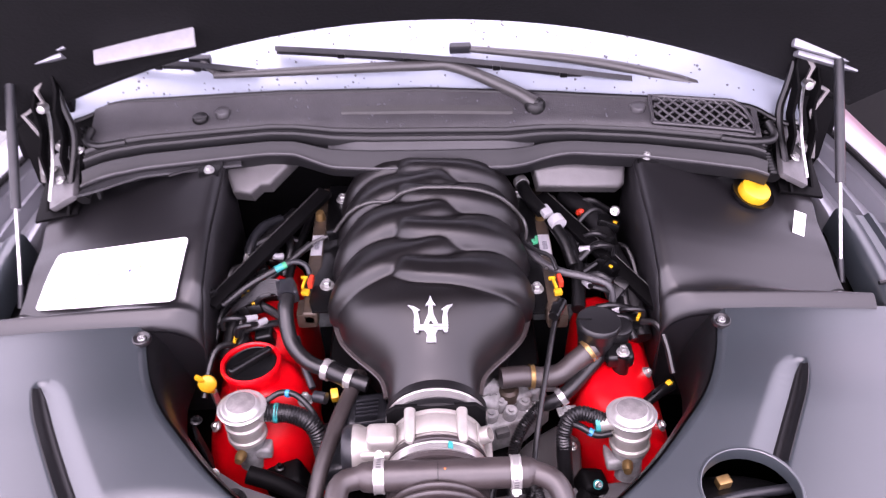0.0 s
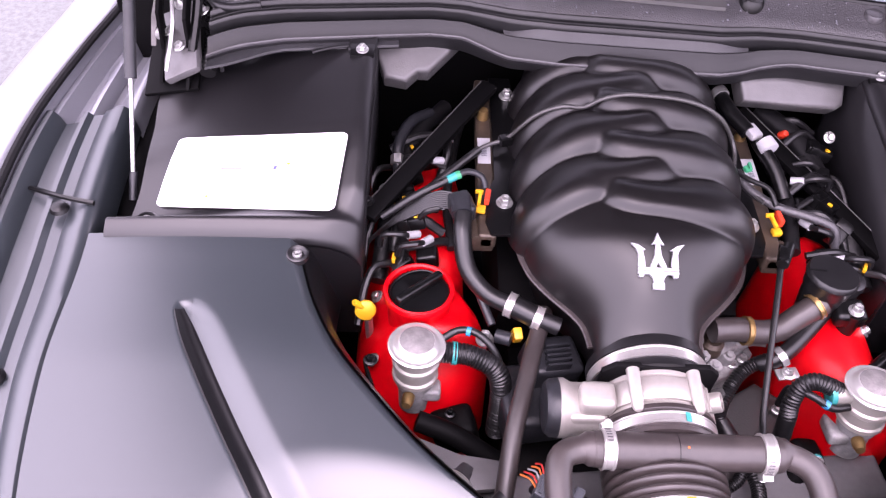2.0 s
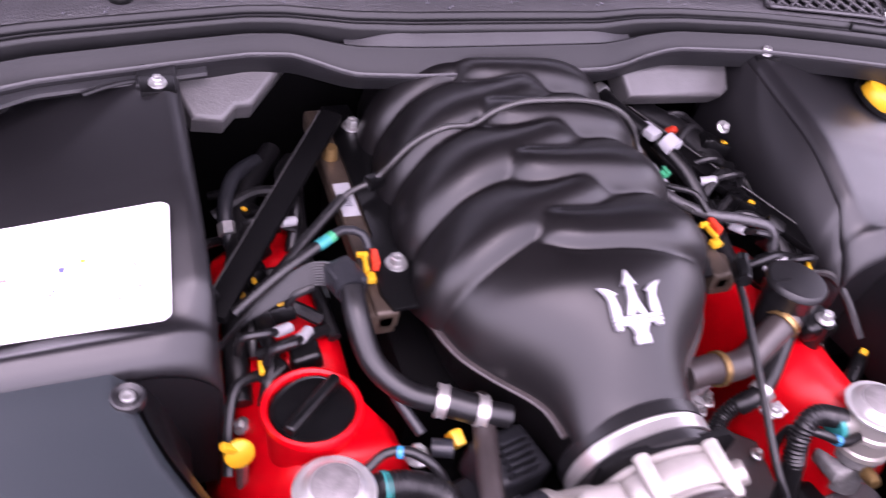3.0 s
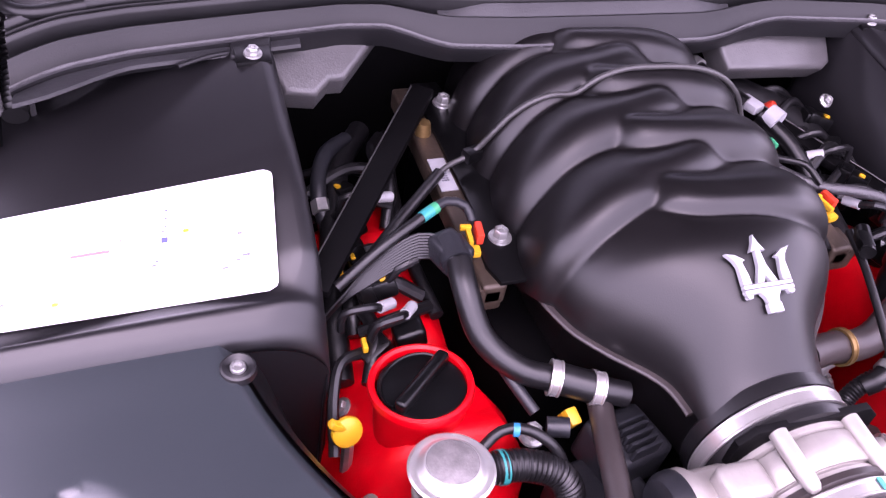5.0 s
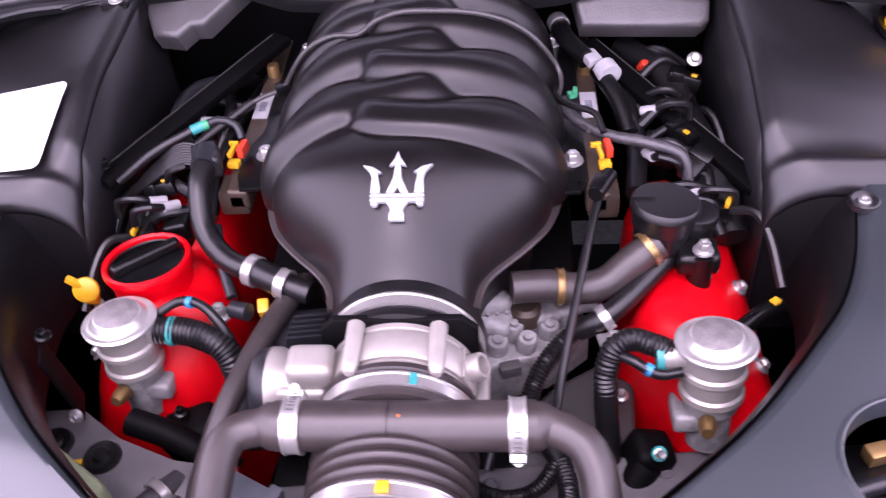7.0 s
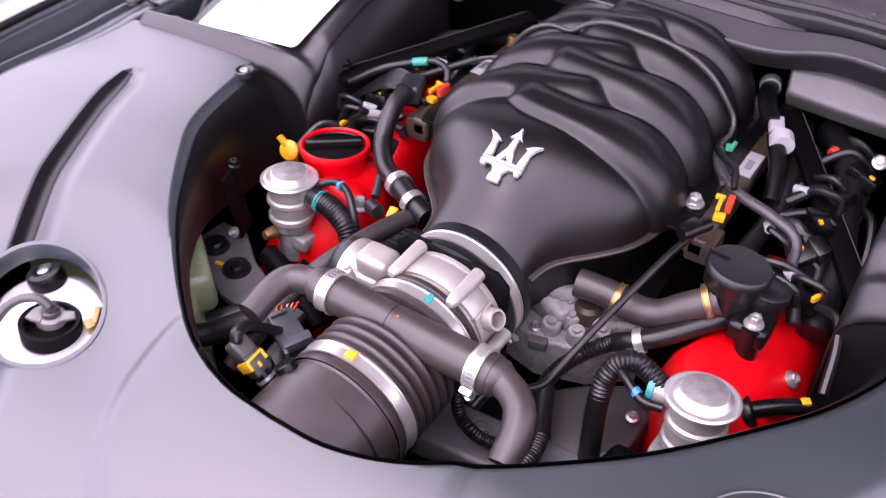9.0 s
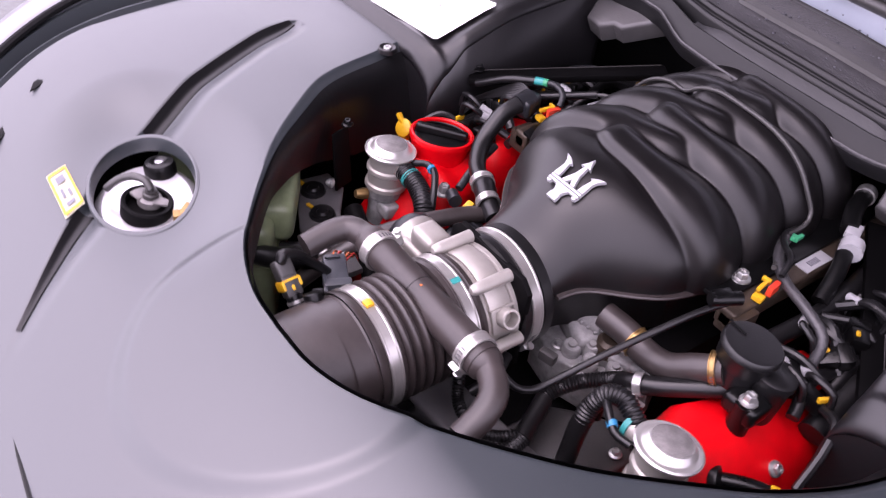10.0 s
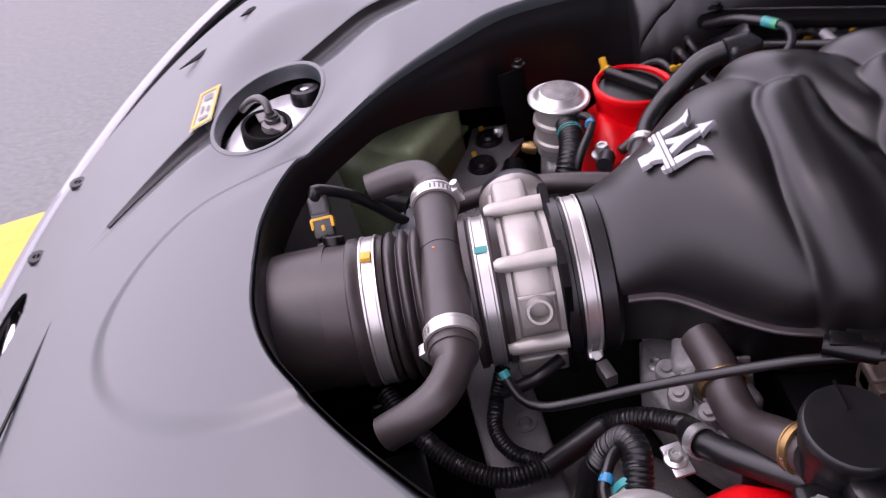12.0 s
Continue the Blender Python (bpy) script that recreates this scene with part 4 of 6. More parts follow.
def washer_cap():
    root = thing("washer_filler", (0.497, 0.302, 0.86), "yellow washer bottle cap in a black recess", "cap")
    m = pose(0.478, 0.283, 0.9080, 14, 17, 0)
    part("cap", join(lathe([(0, 0.014), (0.020, 0.014), (0.025, 0.011), (0.027, 0.004), (0.026, -0.004)], m @ Matrix.Diagonal((0.90, 0.80, 0.9, 1)), 32)), YELLOW, root)
    part("recess", lathe([(0.026, -0.004), (0.034, -0.002), (0.037, 0.001), (0.036, -0.006)], m @ Matrix.Diagonal((0.90, 0.80, 0.9, 1)), 32), BLACK, root)
    p = thing("washer_label", (0.56, 0.275, 0.86), "small white label on the black cover", "label")
    part("sheet", rbox((0.018, 0.04, 0.001), pose(0.538, 0.240, 0.8825, 16, 17, -14), 0), WHITE, p)


washer_cap()


def bay_walls():
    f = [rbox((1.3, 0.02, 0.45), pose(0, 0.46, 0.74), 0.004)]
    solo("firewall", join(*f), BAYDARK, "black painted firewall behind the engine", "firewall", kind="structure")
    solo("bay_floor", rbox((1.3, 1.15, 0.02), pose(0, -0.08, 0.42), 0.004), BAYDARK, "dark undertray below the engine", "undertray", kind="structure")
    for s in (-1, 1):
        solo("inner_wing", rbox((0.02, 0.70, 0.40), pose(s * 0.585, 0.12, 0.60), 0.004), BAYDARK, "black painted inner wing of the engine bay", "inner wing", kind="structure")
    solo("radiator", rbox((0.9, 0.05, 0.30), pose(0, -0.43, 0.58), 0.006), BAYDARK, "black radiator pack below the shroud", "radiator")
    for s in (-1, 1):
        root = thing("firewall_box", (s * 0.235, 0.36, 0.88), "dark grey moulded box on the firewall", "box", group="firewall boxes")
        m = pose(s * 0.235, 0.365, 0.893, 38 if s > 0 else 30, 0, 0)
        outline = [(-0.088, 0.06), (0.070, 0.06), (0.062, -0.026), (0.052, -0.033), (-0.070, -0.028)] if s > 0 else [(-0.085, 0.06), (0.062, 0.06), (0.012, 0.004), (-0.006, -0.016), (-0.020, -0.016), (-0.034, -0.030), (-0.062, -0.026), (-0.075, 0.010)]
        part("shell", prism(outline, 0.030, m, 0.006, 3), BOXLIT, root)
        part("rib", rbox((0.10, 0.006, 0.006), m @ pose(0, 0.045, 0.031), 0.002), BOXLIT, root)
        if s > 0:
            part("bolt", bolt_bm(pose(0.279, 0.292, 0.874, 40, 0, 0), 0.0075), ZINC, root)
        br = thing("brace", (s * 0.24, 0.24, 0.86), "flat black painted strut brace", "brace", group="strut braces")
        a, b = (V(-0.160, 0.352, 0.882), V(-0.308, 0.140, 0.850)) if s < 0 else (V(0.172, 0.345, 0.866), V(0.318, 0.130, 0.832))
        part("bar", rbox((0.024, (b - a).length, 0.010), Matrix.Translation((a + b) / 2) @ (b - a).to_track_quat("Y", "Z").to_matrix().to_4x4(), 0.003), BAYDARK, br)
        # Pale line: edge wear, plus the edge highlight put into its colour.
        part("edge_line", tube([a + V(s * 0.012, 0, 0.005), b + V(s * 0.012, 0, 0.005)], 0.0007, 6), BOXGREY, br, "worn edge line with its highlight")
        part("bolt", bolt_bm(Matrix.Translation(b + V(0, 0.015, 0.010)), 0.008), BLACK, br)


bay_walls()


def car_body():
    root = thing("car_body", (0, 1.9, 0), "silver car body behind the open hood, standing on its wheels", "car")
    rows = []
    for i in range(33):
        t = i / 32
        y = 0.80 + 3.0 * t
        w = 0.80 - 0.10 * smooth01((t - 0.75) / 0.25)
        roof = 1.02 + 0.34 * math.sin(math.pi * min(1.0, max(0.0, (t + 0.12) / 0.95))) ** 0.8
        prof = [(-w * 0.9, 0.22), (-w, 0.35), (-w * 1.04, 0.58), (-w, 0.86), (-w * 0.95, 0.94), (-w * 0.74, max(0.97, roof - 0.05)), (-w * 0.4, max(0.98, roof)), (0, max(0.99, roof + 0.015)), (w * 0.4, max(0.98, roof)), (w * 0.74, max(0.97, roof - 0.05)), (w * 0.95, 0.94), (w, 0.86), (w * 1.04, 0.58), (w, 0.35), (w * 0.9, 0.22)]
        rows.append([V(x, y, z) for x, z in prof])
    part("shell", grid_bm(rows, caps=True), PAINT, root, sharp=60)
    tyre = [(0.21, 0.10), (0.30, 0.105), (0.325, 0.07), (0.33, 0.0), (0.325, -0.07), (0.30, -0.105), (0.21, -0.10)]
    for s in (-1, 1):
        for y in (-0.06, 2.88):
            m = aim(V(s * 0.735, y, 0.33), V(s, 0, 0))
            wheel = part("wheel", lathe(tyre, m, 48, closed=True), RUBBER, root, "black tyre")
            rim = part("rim", join(lathe([(0.21, 0.07), (0.20, 0.075), (0.19, 0.02), (0.05, 0.03), (0, 0.035)], m, 40), *[rbox((0.03, 0.17, 0.02), m @ pose(0, 0, 0, 0, 0, 72 * k) @ pose(0, 0.11, 0.035), 0.006) for k in range(5)]), ALU, root, "alloy rim")
            rim.parent = wheel


car_body()


# ---- engine ----
CROWN = []


def plenum():
    """Ribbed intake plenum: bell at the front, then eight runners folded over the crown."""
    root = thing("intake_manifold", (0, 0.18, 0.80), "black moulded intake manifold with eight folded runners", "intake manifold")
    wide = [(-0.06, 0.055), (-0.030, 0.0565), (-0.012, 0.059), (0.002, 0.063), (0.018, 0.077), (0.035, 0.096), (0.060, 0.117), (0.09, 0.128), (0.14, 0.133), (0.33, 0.128), (0.42, 0.115)]
    mid = [(-0.06, 0.820), (-0.03, 0.820), (0.05, 0.828), (0.12, 0.830), (0.42, 0.830)]
    high = [(-0.06, 0.056), (-0.035, 0.060), (-0.015, 0.078), (0.0, 0.0895), (0.03, 0.1035), (0.055, 0.1115), (0.075, 0.1095), (0.10, 0.106), (0.16, 0.112), (0.23, 0.118), (0.32, 0.116), (0.42, 0.10)]

    right_front = [(-0.060, 0.116), (-0.048, 0.102), (-0.036, 0.092), (-0.02, 0.087), (0.03, 0.083), (0.07, 0.077), (0.10, 0.081), (0.13, 0.088), (0.16, 0.092)]
    left_front = [(-0.06, 0.150), (-0.03, 0.138), (0.0, 0.126), (0.05, 0.110), (0.09, 0.096), (0.13, 0.087), (0.16, 0.085)]
    pitch = 0.0718

    def runner(x, y, side):
        """Rise of the runners that come from one side and end in a rounded tip past the crown."""
        a = side * x
        f = (y - soft(a, right_front if side > 0 else left_front, 0.028)) / pitch
        out = smooth01((a - 0.01) / 0.09)
        peak, end = 0.31 + 0.09 * out, 0.80 + 0.50 * out
        if side > 0:
            tip = math.sin(math.pi / 2 * max(0.0, min(1.0, (a + 0.050) / 0.026))) ** 0.7
        else:
            tip = smooth01((a + 0.062) / 0.055)
        best = 0.0
        for k in range(4):
            g = f - k
            if 0 < g < end:
                lobe = (1 - (1 - g / peak) ** 2) ** 0.55 if g < peak else math.cos(math.pi / 2 * (g - peak) / (end - peak)) ** 1.2
                best = max(best, lobe)
        return ((0.0205 if side > 0 else 0.0160) + 0.0065 * out) * best * tip * smooth01((0.385 - y) / 0.04)

    def sink(x, y):
        """The shell drops behind the front edge of the first runner."""
        k = smooth01((x + 0.085) / 0.06)
        first = soft(x, right_front, 0.028) * k + soft(-x, left_front, 0.028) * (1 - k)
        return (0.0070 + 0.0020 * k) * smooth01((y - first + 0.012) / (0.055 - 0.022 * k))

    rows = []
    nv, nu = 360, 170
    for i in range(nv + 1):
        y = -0.055 + 0.47 * i / nv
        w, c, h = soft(y, wide, 0.012), soft(y, mid, 0.02), soft(y, high, 0.016)
        lift = 0.024 * smooth01((y + 0.055) / 0.025) * smooth01((0.15 - y) / 0.06)
        c, h = c + lift, h - lift
        n = 1.9 + 0.45 * smooth01((y - 0.0) / 0.12)
        row = []
        for j in range(nu + 1):
            th = math.pi * (j / nu - 0.5)
            sx = math.copysign(abs(math.sin(th)) ** (2 / n), th)
            sz = abs(math.cos(th)) ** (2 / n)
            x, z = w * sx, c + h * sz
            r = (max(runner(x, y, 1), runner(x, y, -1)) - sink(x, y)) * (0.60 + 0.40 * sz)
            nx, nz = sx / w, sz / h
            ln = math.hypot(nx, nz)
            row.append(V(x + r * nx / ln, y, z + r * nz / ln))
        row = [V(-w * 0.84, y, 0.785), V(-w * 0.86, y, c - 0.006)] + row + [V(w * 0.86, y, c - 0.006), V(w * 0.84, y, 0.785)]
        rows.append(row)
    grid = np.array([[tuple(p) for p in r] for r in rows])
    for _ in range(8):
        inner = grid[1:-1, 3:-3]
        grid[1:-1, 3:-3] = inner * 0.5 + 0.125 * (grid[:-2, 3:-3] + grid[2:, 3:-3] + grid[1:-1, 2:-4] + grid[1:-1, 4:-2])
    CROWN.extend(tuple(grid[np.argmin(abs(grid[:, 60, 1] - 0.25)), j]) for j in range(3, grid.shape[1] - 3))
    rows = [[V(*p) for p in r] for r in grid]
    part("shell", grid_bm(rows, caps=True), PLENUM, root, sharp=70)
    # flange below the bell
    for s in (1, -1):
        pts = []
        for i in range(26):
            y = -0.026 + 0.166 * i / 25
            lift = 0.024 * smooth01((y + 0.055) / 0.025) * smooth01((0.15 - y) / 0.06)
            pts.append(V(s * (soft(y, wide, 0.012) + 0.001), y, soft(y, mid, 0.02) + lift - 0.002))
        rows = []
        for q, p in enumerate(pts):
            t = (pts[min(25, q + 1)] - pts[max(0, q - 1)]).normalized()
            o = V(t.y, -t.x, 0) * (1 if s > 0 else -1)
            o.z = 0.0
            rows.append([p - o * 0.006 + V(0, 0, 0.0022), p + o * 0.0035 + V(0, 0, 0.0020), p + o * 0.0045 + V(0, 0, 0.0008), p + o * 0.0045 - V(0, 0, 0.0008), p + o * 0.0035 - V(0, 0, 0.0018), p - o * 0.006 - V(0, 0, 0.0020)])
        # Lighter than the shell: the light caught along the lip is in its colour.
        part("seam_flange", grid_bm(rows, caps=True), DUCT, root, "thin moulded seam lip with edge light in its colour")
    # silver three-pronged badge
    e = thing("badge", (0, 0.03, 0.93), "raised silver three-pronged badge on the manifold", "badge")
    up = (V(0, 0.052, 0.941) - V(0, 0.0, 0.9155)).normalized()
    m = Matrix.Translation(V(0, 0.0, 0.9148)) @ Matrix((V(1, 0, 0), up, V(1, 0, 0).cross(up))).transposed().to_4x4()
    k = 0.0595 / 100

    def pl(pts, name, mirror=False):
        if mirror:
            pts = [(-x, y) for x, y in reversed(pts)]
        part(name, prism([(x * k, y * k) for x, y in pts], 0.0046, m, 0.0007), BADGE, e)

    pl([(-10, 0), (10, 0), (10, 11), (8, 13), (10, 20), (14, 25), (14, 28), (-14, 28), (-14, 25), (-10, 20), (-8, 13), (-10, 11)], "stem")
    for b in (26.5, 32.8):
        pl([(-35, b), (35, b), (36, b + 2.8), (35, b + 5.6), (-35, b + 5.6), (-36, b + 2.8)], "cross_bar")
    pl([(-15, 38.8), (-5, 38.8), (0, 48), (5, 38.8), (15, 38.8), (6, 60), (3.4, 81), (11, 79), (4, 90), (0, 101), (-4, 90), (-11, 79), (-3.4, 81), (-6, 60)], "middle_prong")
    for mir in (False, True):
        pl([(23, 38.8), (35.5, 38.8), (35, 50), (34.5, 62), (38, 71), (47, 81), (34, 78), (22, 70), (27, 68), (25.5, 60), (23.5, 50)], "side_prong", mir)
        pl([(27, 21), (33, 21), (35, 24), (34, 26.3), (25, 26.3)], "lobe", mir)
    return root


plenum()
AX = V(0, -1, 0)
DUCTZ = 0.822


def throttle():
    root = thing("throttle_unit", (0, -0.09, 0.78), "cast aluminium throttle body with boot rings and motor housing", "throttle body")
    m = aim(V(0.003, 0, DUCTZ), AX)
    part("rear_boot", lathe([(0.059, 0.030), (0.064, 0.034), (0.064, 0.045), (0.0615, 0.046), (0.0615, 0.062), (0.064, 0.063), (0.064, 0.070), (0.058, 0.072)], m, 56, closed=True), RUBBER, root, "black rubber boot")
    clamp_on(root, m @ pose(0, 0, 0.053), 0.0618, 0.0125, turn=-35)
    sq = [(q * (0.060 - 0.012 * (1 - k)), p * (0.060 - 0.012 * k)) for q, p, k in ((1, 1, 1), (1, 1, 0), (-1, 1, 0), (-1, 1, 1), (-1, -1, 1), (-1, -1, 0), (1, -1, 0), (1, -1, 1))]
    part("flange", prism(sq, 0.006, m @ pose(0, 0, 0.067), 0.0015), BAYDARK, root, "dark square mounting flange")
    body = join(lathe([(0.048, 0.072), (0.0575, 0.072), (0.0575, 0.077), (0.0545, 0.079), (0.0535, 0.090), (0.0545, 0.106), (0.057, 0.108), (0.057, 0.117), (0.050, 0.118)], m, 64, closed=True),
                rbox((0.10, 0.020, 0.040), m @ pose(0, -0.044, 0.0925), 0.004, 3))
    part("casting", body, ALU, root)
    # raised curved pads between the long bolt bosses
    for a0, a1 in ((-26, 26), (36, 80), (-84, -36)):
        rows = []
        for z, r in ((0.080, 0.052), (0.080, 0.0575), (0.0815, 0.0585), (0.1035, 0.0585), (0.105, 0.0575), (0.105, 0.052)):
            rows.append([m @ V(r * math.sin(radians(a0 + (a1 - a0) * j / 16)), r * math.cos(radians(a0 + (a1 - a0) * j / 16)), z) for j in range(17)])
        part("cast_pad", grid_bm(rows), ALU, root)
    for x, y in ((0.031, 0.053), (-0.031, 0.055), (0.061, -0.005), (-0.061, -0.005)):
        part("bolt_boss", lathe([(0, 0.119), (0.0035, 0.119), (0.0055, 0.116), (0.0062, 0.110), (0.0068, 0.073)], m @ pose(x, y, 0), 16), ALU, root)
    part("rib", rbox((0.003, 0.008, 0.028), m @ pose(0.047, 0.032, 0.092, 0, 0, -50), 0.001), ALU, root)
    part("motor_housing", join(tube([V(-0.05, -0.09, DUCTZ + 0.004), V(-0.098, -0.09, DUCTZ + 0.004)], lambda s, t: 0.027 + 0.004 * (s > t * 0.8), 26),
                               rbox((0.04, 0.045, 0.05), pose(-0.07, -0.092, DUCTZ), 0.006, 3), rbox((0.036, 0.03, 0.024), pose(-0.062, -0.095, DUCTZ + 0.034), 0.008, 3)), ALU, root)
    part("motor_cap", lathe([(0, 0.014), (0.026, 0.013), (0.030, 0.008), (0.031, 0)], aim(V(-0.098, -0.09, DUCTZ + 0.004), V(-1, 0, 0)), 30), GREYPL, root, "grey plastic motor cap")
    part("spigot", lathe([(0.0075, 0.022), (0.0095, 0.022), (0.0105, 0.020), (0.0105, 0), (0.0075, 0)], aim(V(0.048, -0.090, DUCTZ + 0.020), V(0.85, -0.1, 0.5)), 24, closed=True), ALU, root, "hollow aluminium spigot")


throttle()


def intake_duct():
    root = thing("intake_duct", (0, -0.24, 0.77), "black rubber air intake duct with corrugated bellows", "air duct")
    m = aim(V(0.003, 0, DUCTZ), AX)
    part("front_ring", lathe([(0.05, 0.112), (0.060, 0.112), (0.061, 0.117), (0.0585, 0.119), (0.0585, 0.134), (0.061, 0.136), (0.061, 0.141), (0.05, 0.143)], m, 56, closed=True), DUCT, root)
    clamp_on(root, m @ pose(0, 0, 0.1265), 0.0588, 0.0115, turn=-100)
    tape = lathe([(0.0606, -0.005), (0.0612, -0.005), (0.0612, 0.005), (0.0606, 0.005)], m @ pose(0, 0, 0.1265), 200, closed=True)
    bmesh.ops.delete(tape, geom=[v for v in tape.verts if not (0.015 < v.co.x < 0.023 and v.co.z > DUCTZ)], context="VERTS")
    part("paint_mark", tape, TEAL, root, "teal paint mark")
    prof = [(0.050, 0.140), (0.052, 0.150)]
    z = 0.150
    for q in range(5):
        prof += [(0.0535, z + 0.0005), (0.0575, z + 0.0022), (0.0602, z + 0.0040), (0.0606, z + 0.0055), (0.0602, z + 0.0070), (0.0575, z + 0.0088), (0.0535, z + 0.0103)]
        z += 0.0104
    prof += [(0.058, z), (0.0595, z + 0.003), (0.058, z + 0.004), (0.058, z + 0.020), (0.0605, z + 0.022), (0.0605, z + 0.028)]
    part("bellows", lathe(prof, m, 60), DUCT, root, sharp=60)
    clamp_on(root, m @ pose(0, 0, z + 0.0115), 0.0585, 0.0125, turn=-90)
    part("clamp_buckle", rbox((0.009, 0.0035, 0.008), m @ pose(0.003, 0.0612, z + 0.0115, 0, 0, 4), 0.001), YELLOW, root, "yellow clamp marker")
    part("pipe", lathe([(0.0585, z + 0.028), (0.057, z + 0.030), (0.0575, z + 0.05)], m, 60), DUCT, root)
    part("snorkel", tube([V(0, -z - 0.045, DUCTZ), V(0, -0.29, DUCTZ - 0.002), V(0, -0.33, DUCTZ - 0.012), V(0, -0.37, DUCTZ - 0.03), V(0, -0.40, DUCTZ - 0.05)], 0.0575, 56), DUCT, root)
    sensor = thing("air_flow_sensor", (-0.05, -0.25, 0.84), "grey air sensor plug with a yellow lock clip", "sensor")
    pm = aim(V(-0.049, -0.251, 0.843), V(-0.67, -0.05, 0.74))
    part("socket", join(lathe([(0.0085, -0.02), (0.0085, 0.012), (0.0078, 0.0125), (0.0078, 0.018), (0, 0.018)], pm, 24), rbox((0.030, 0.026, 0.014), pose(-0.040, -0.250, 0.842, 0, -38, 0), 0.004, 3)), BLACK, sensor)
    part("bright_ring", lathe([(0.0086, 0.009), (0.0090, 0.009), (0.0090, 0.012), (0.0086, 0.012)], pm, 24, closed=True), ZINC, sensor, "thin bright ring")
    part("boss", lathe([(0, 0.014), (0.0080, 0.014), (0.0092, 0.013), (0.0098, -0.02)], aim(V(-0.034, -0.243, 0.858), V(-0.60, 0.05, 0.80)), 24), BLACK, sensor)
    part("plug", join(rbox((0.0165, 0.0145, 0.022), pm @ pose(0, 0, 0.027), 0.002), rbox((0.0175, 0.0155, 0.018), pm @ pose(0, 0, 0.043), 0.004, 3), lathe([(0.0035, 0.0012), (0.0050, 0.0012), (0.0050, 0.0), (0.0035, 0.0)], pm @ pose(0, -0.0075, 0.043, 90, 0, 0), 20, closed=True)), BOXGREY, sensor)
    part("lock_clip", join(rbox((0.0185, 0.0165, 0.0024), pm @ pose(0, 0, 0.032), 0.0008), rbox((0.0028, 0.0165, 0.009), pm @ pose(0.0085, 0, 0.028), 0.0008), rbox((0.0028, 0.0165, 0.009), pm @ pose(-0.0085, 0, 0.028), 0.0008), rbox((0.003, 0.0162, 0.005), pm @ pose(0, 0, 0.024), 0.0008)), YELLOW, sensor, "yellow lock clip")
    part("lead", tube([pm @ V(0, 0.002, 0.048), pm @ V(0, 0.010, 0.056), V(-0.097, -0.230, 0.868), V(-0.101, -0.212, 0.848), V(-0.106, -0.190, 0.82), V(-0.12, -0.16, 0.78)], 0.0050, 12), RUBBER, sensor)


intake_duct()


def breather():
    """Transverse breather pipe over the bellows with an elbow at each end."""
    root = thing("breather_pipe", (0.01, -0.158, 0.86), "black rubber cross pipe with two elbows and steel clamps", "pipe")
    y, z, x0 = -0.157, 0.868, 0.0145
    part("cross_tube", join(tube([V(-0.075, y, z), V(0.104, y, z)], 0.0175, 28, smooth=False)), DUCT, root)
    part("saddle", tube([V(0.01, y, z), V(0.01, y, z - 0.05)], 0.03, 24), DUCT, root)
    part("left_elbow", tube([V(-0.061, y, z), V(-0.086, y - 0.001, z), V(-0.104, y - 0.008, z), V(-0.110, y - 0.026, z - 0.002), V(-0.110, y - 0.056, z - 0.008)], lambda s, t: 0.0132 + 0.0036 * (s < 0.022) - 0.0006 * s / t, 24), DUCT, root)
    part("right_elbow", tube([V(0.090, y, z), V(0.114, y - 0.001, z - 0.001), V(0.134, y - 0.012, z - 0.003), V(0.143, y - 0.030, z - 0.010), V(0.146, y - 0.054, z - 0.021)], lambda s, t: 0.0132 + 0.0036 * (s < 0.022) - 0.0006 * s / t, 24), DUCT, root)
    clamp_on(root, aim(V(-0.062, y, z), V(1, 0, 0)), 0.0179, 0.012, turn=20)
    clamp_on(root, aim(V(0.091, y, z), V(1, 0, 0)), 0.0179, 0.012, turn=-150)
    part("mark", rbox((0.0018, 0.0018, 0.0008), pose(0.012, y - 0.004, z + 0.0172), 0), WIRE_O, root)
    part("mould_line", lathe([(0.0173, -0.0005), (0.0178, -0.0003), (0.0178, 0.0003), (0.0173, 0.0005)], aim(V(0.004, y, z), V(1, 0, 0)), 32, closed=True), BLACK, root, "fine moulding line")


breather()


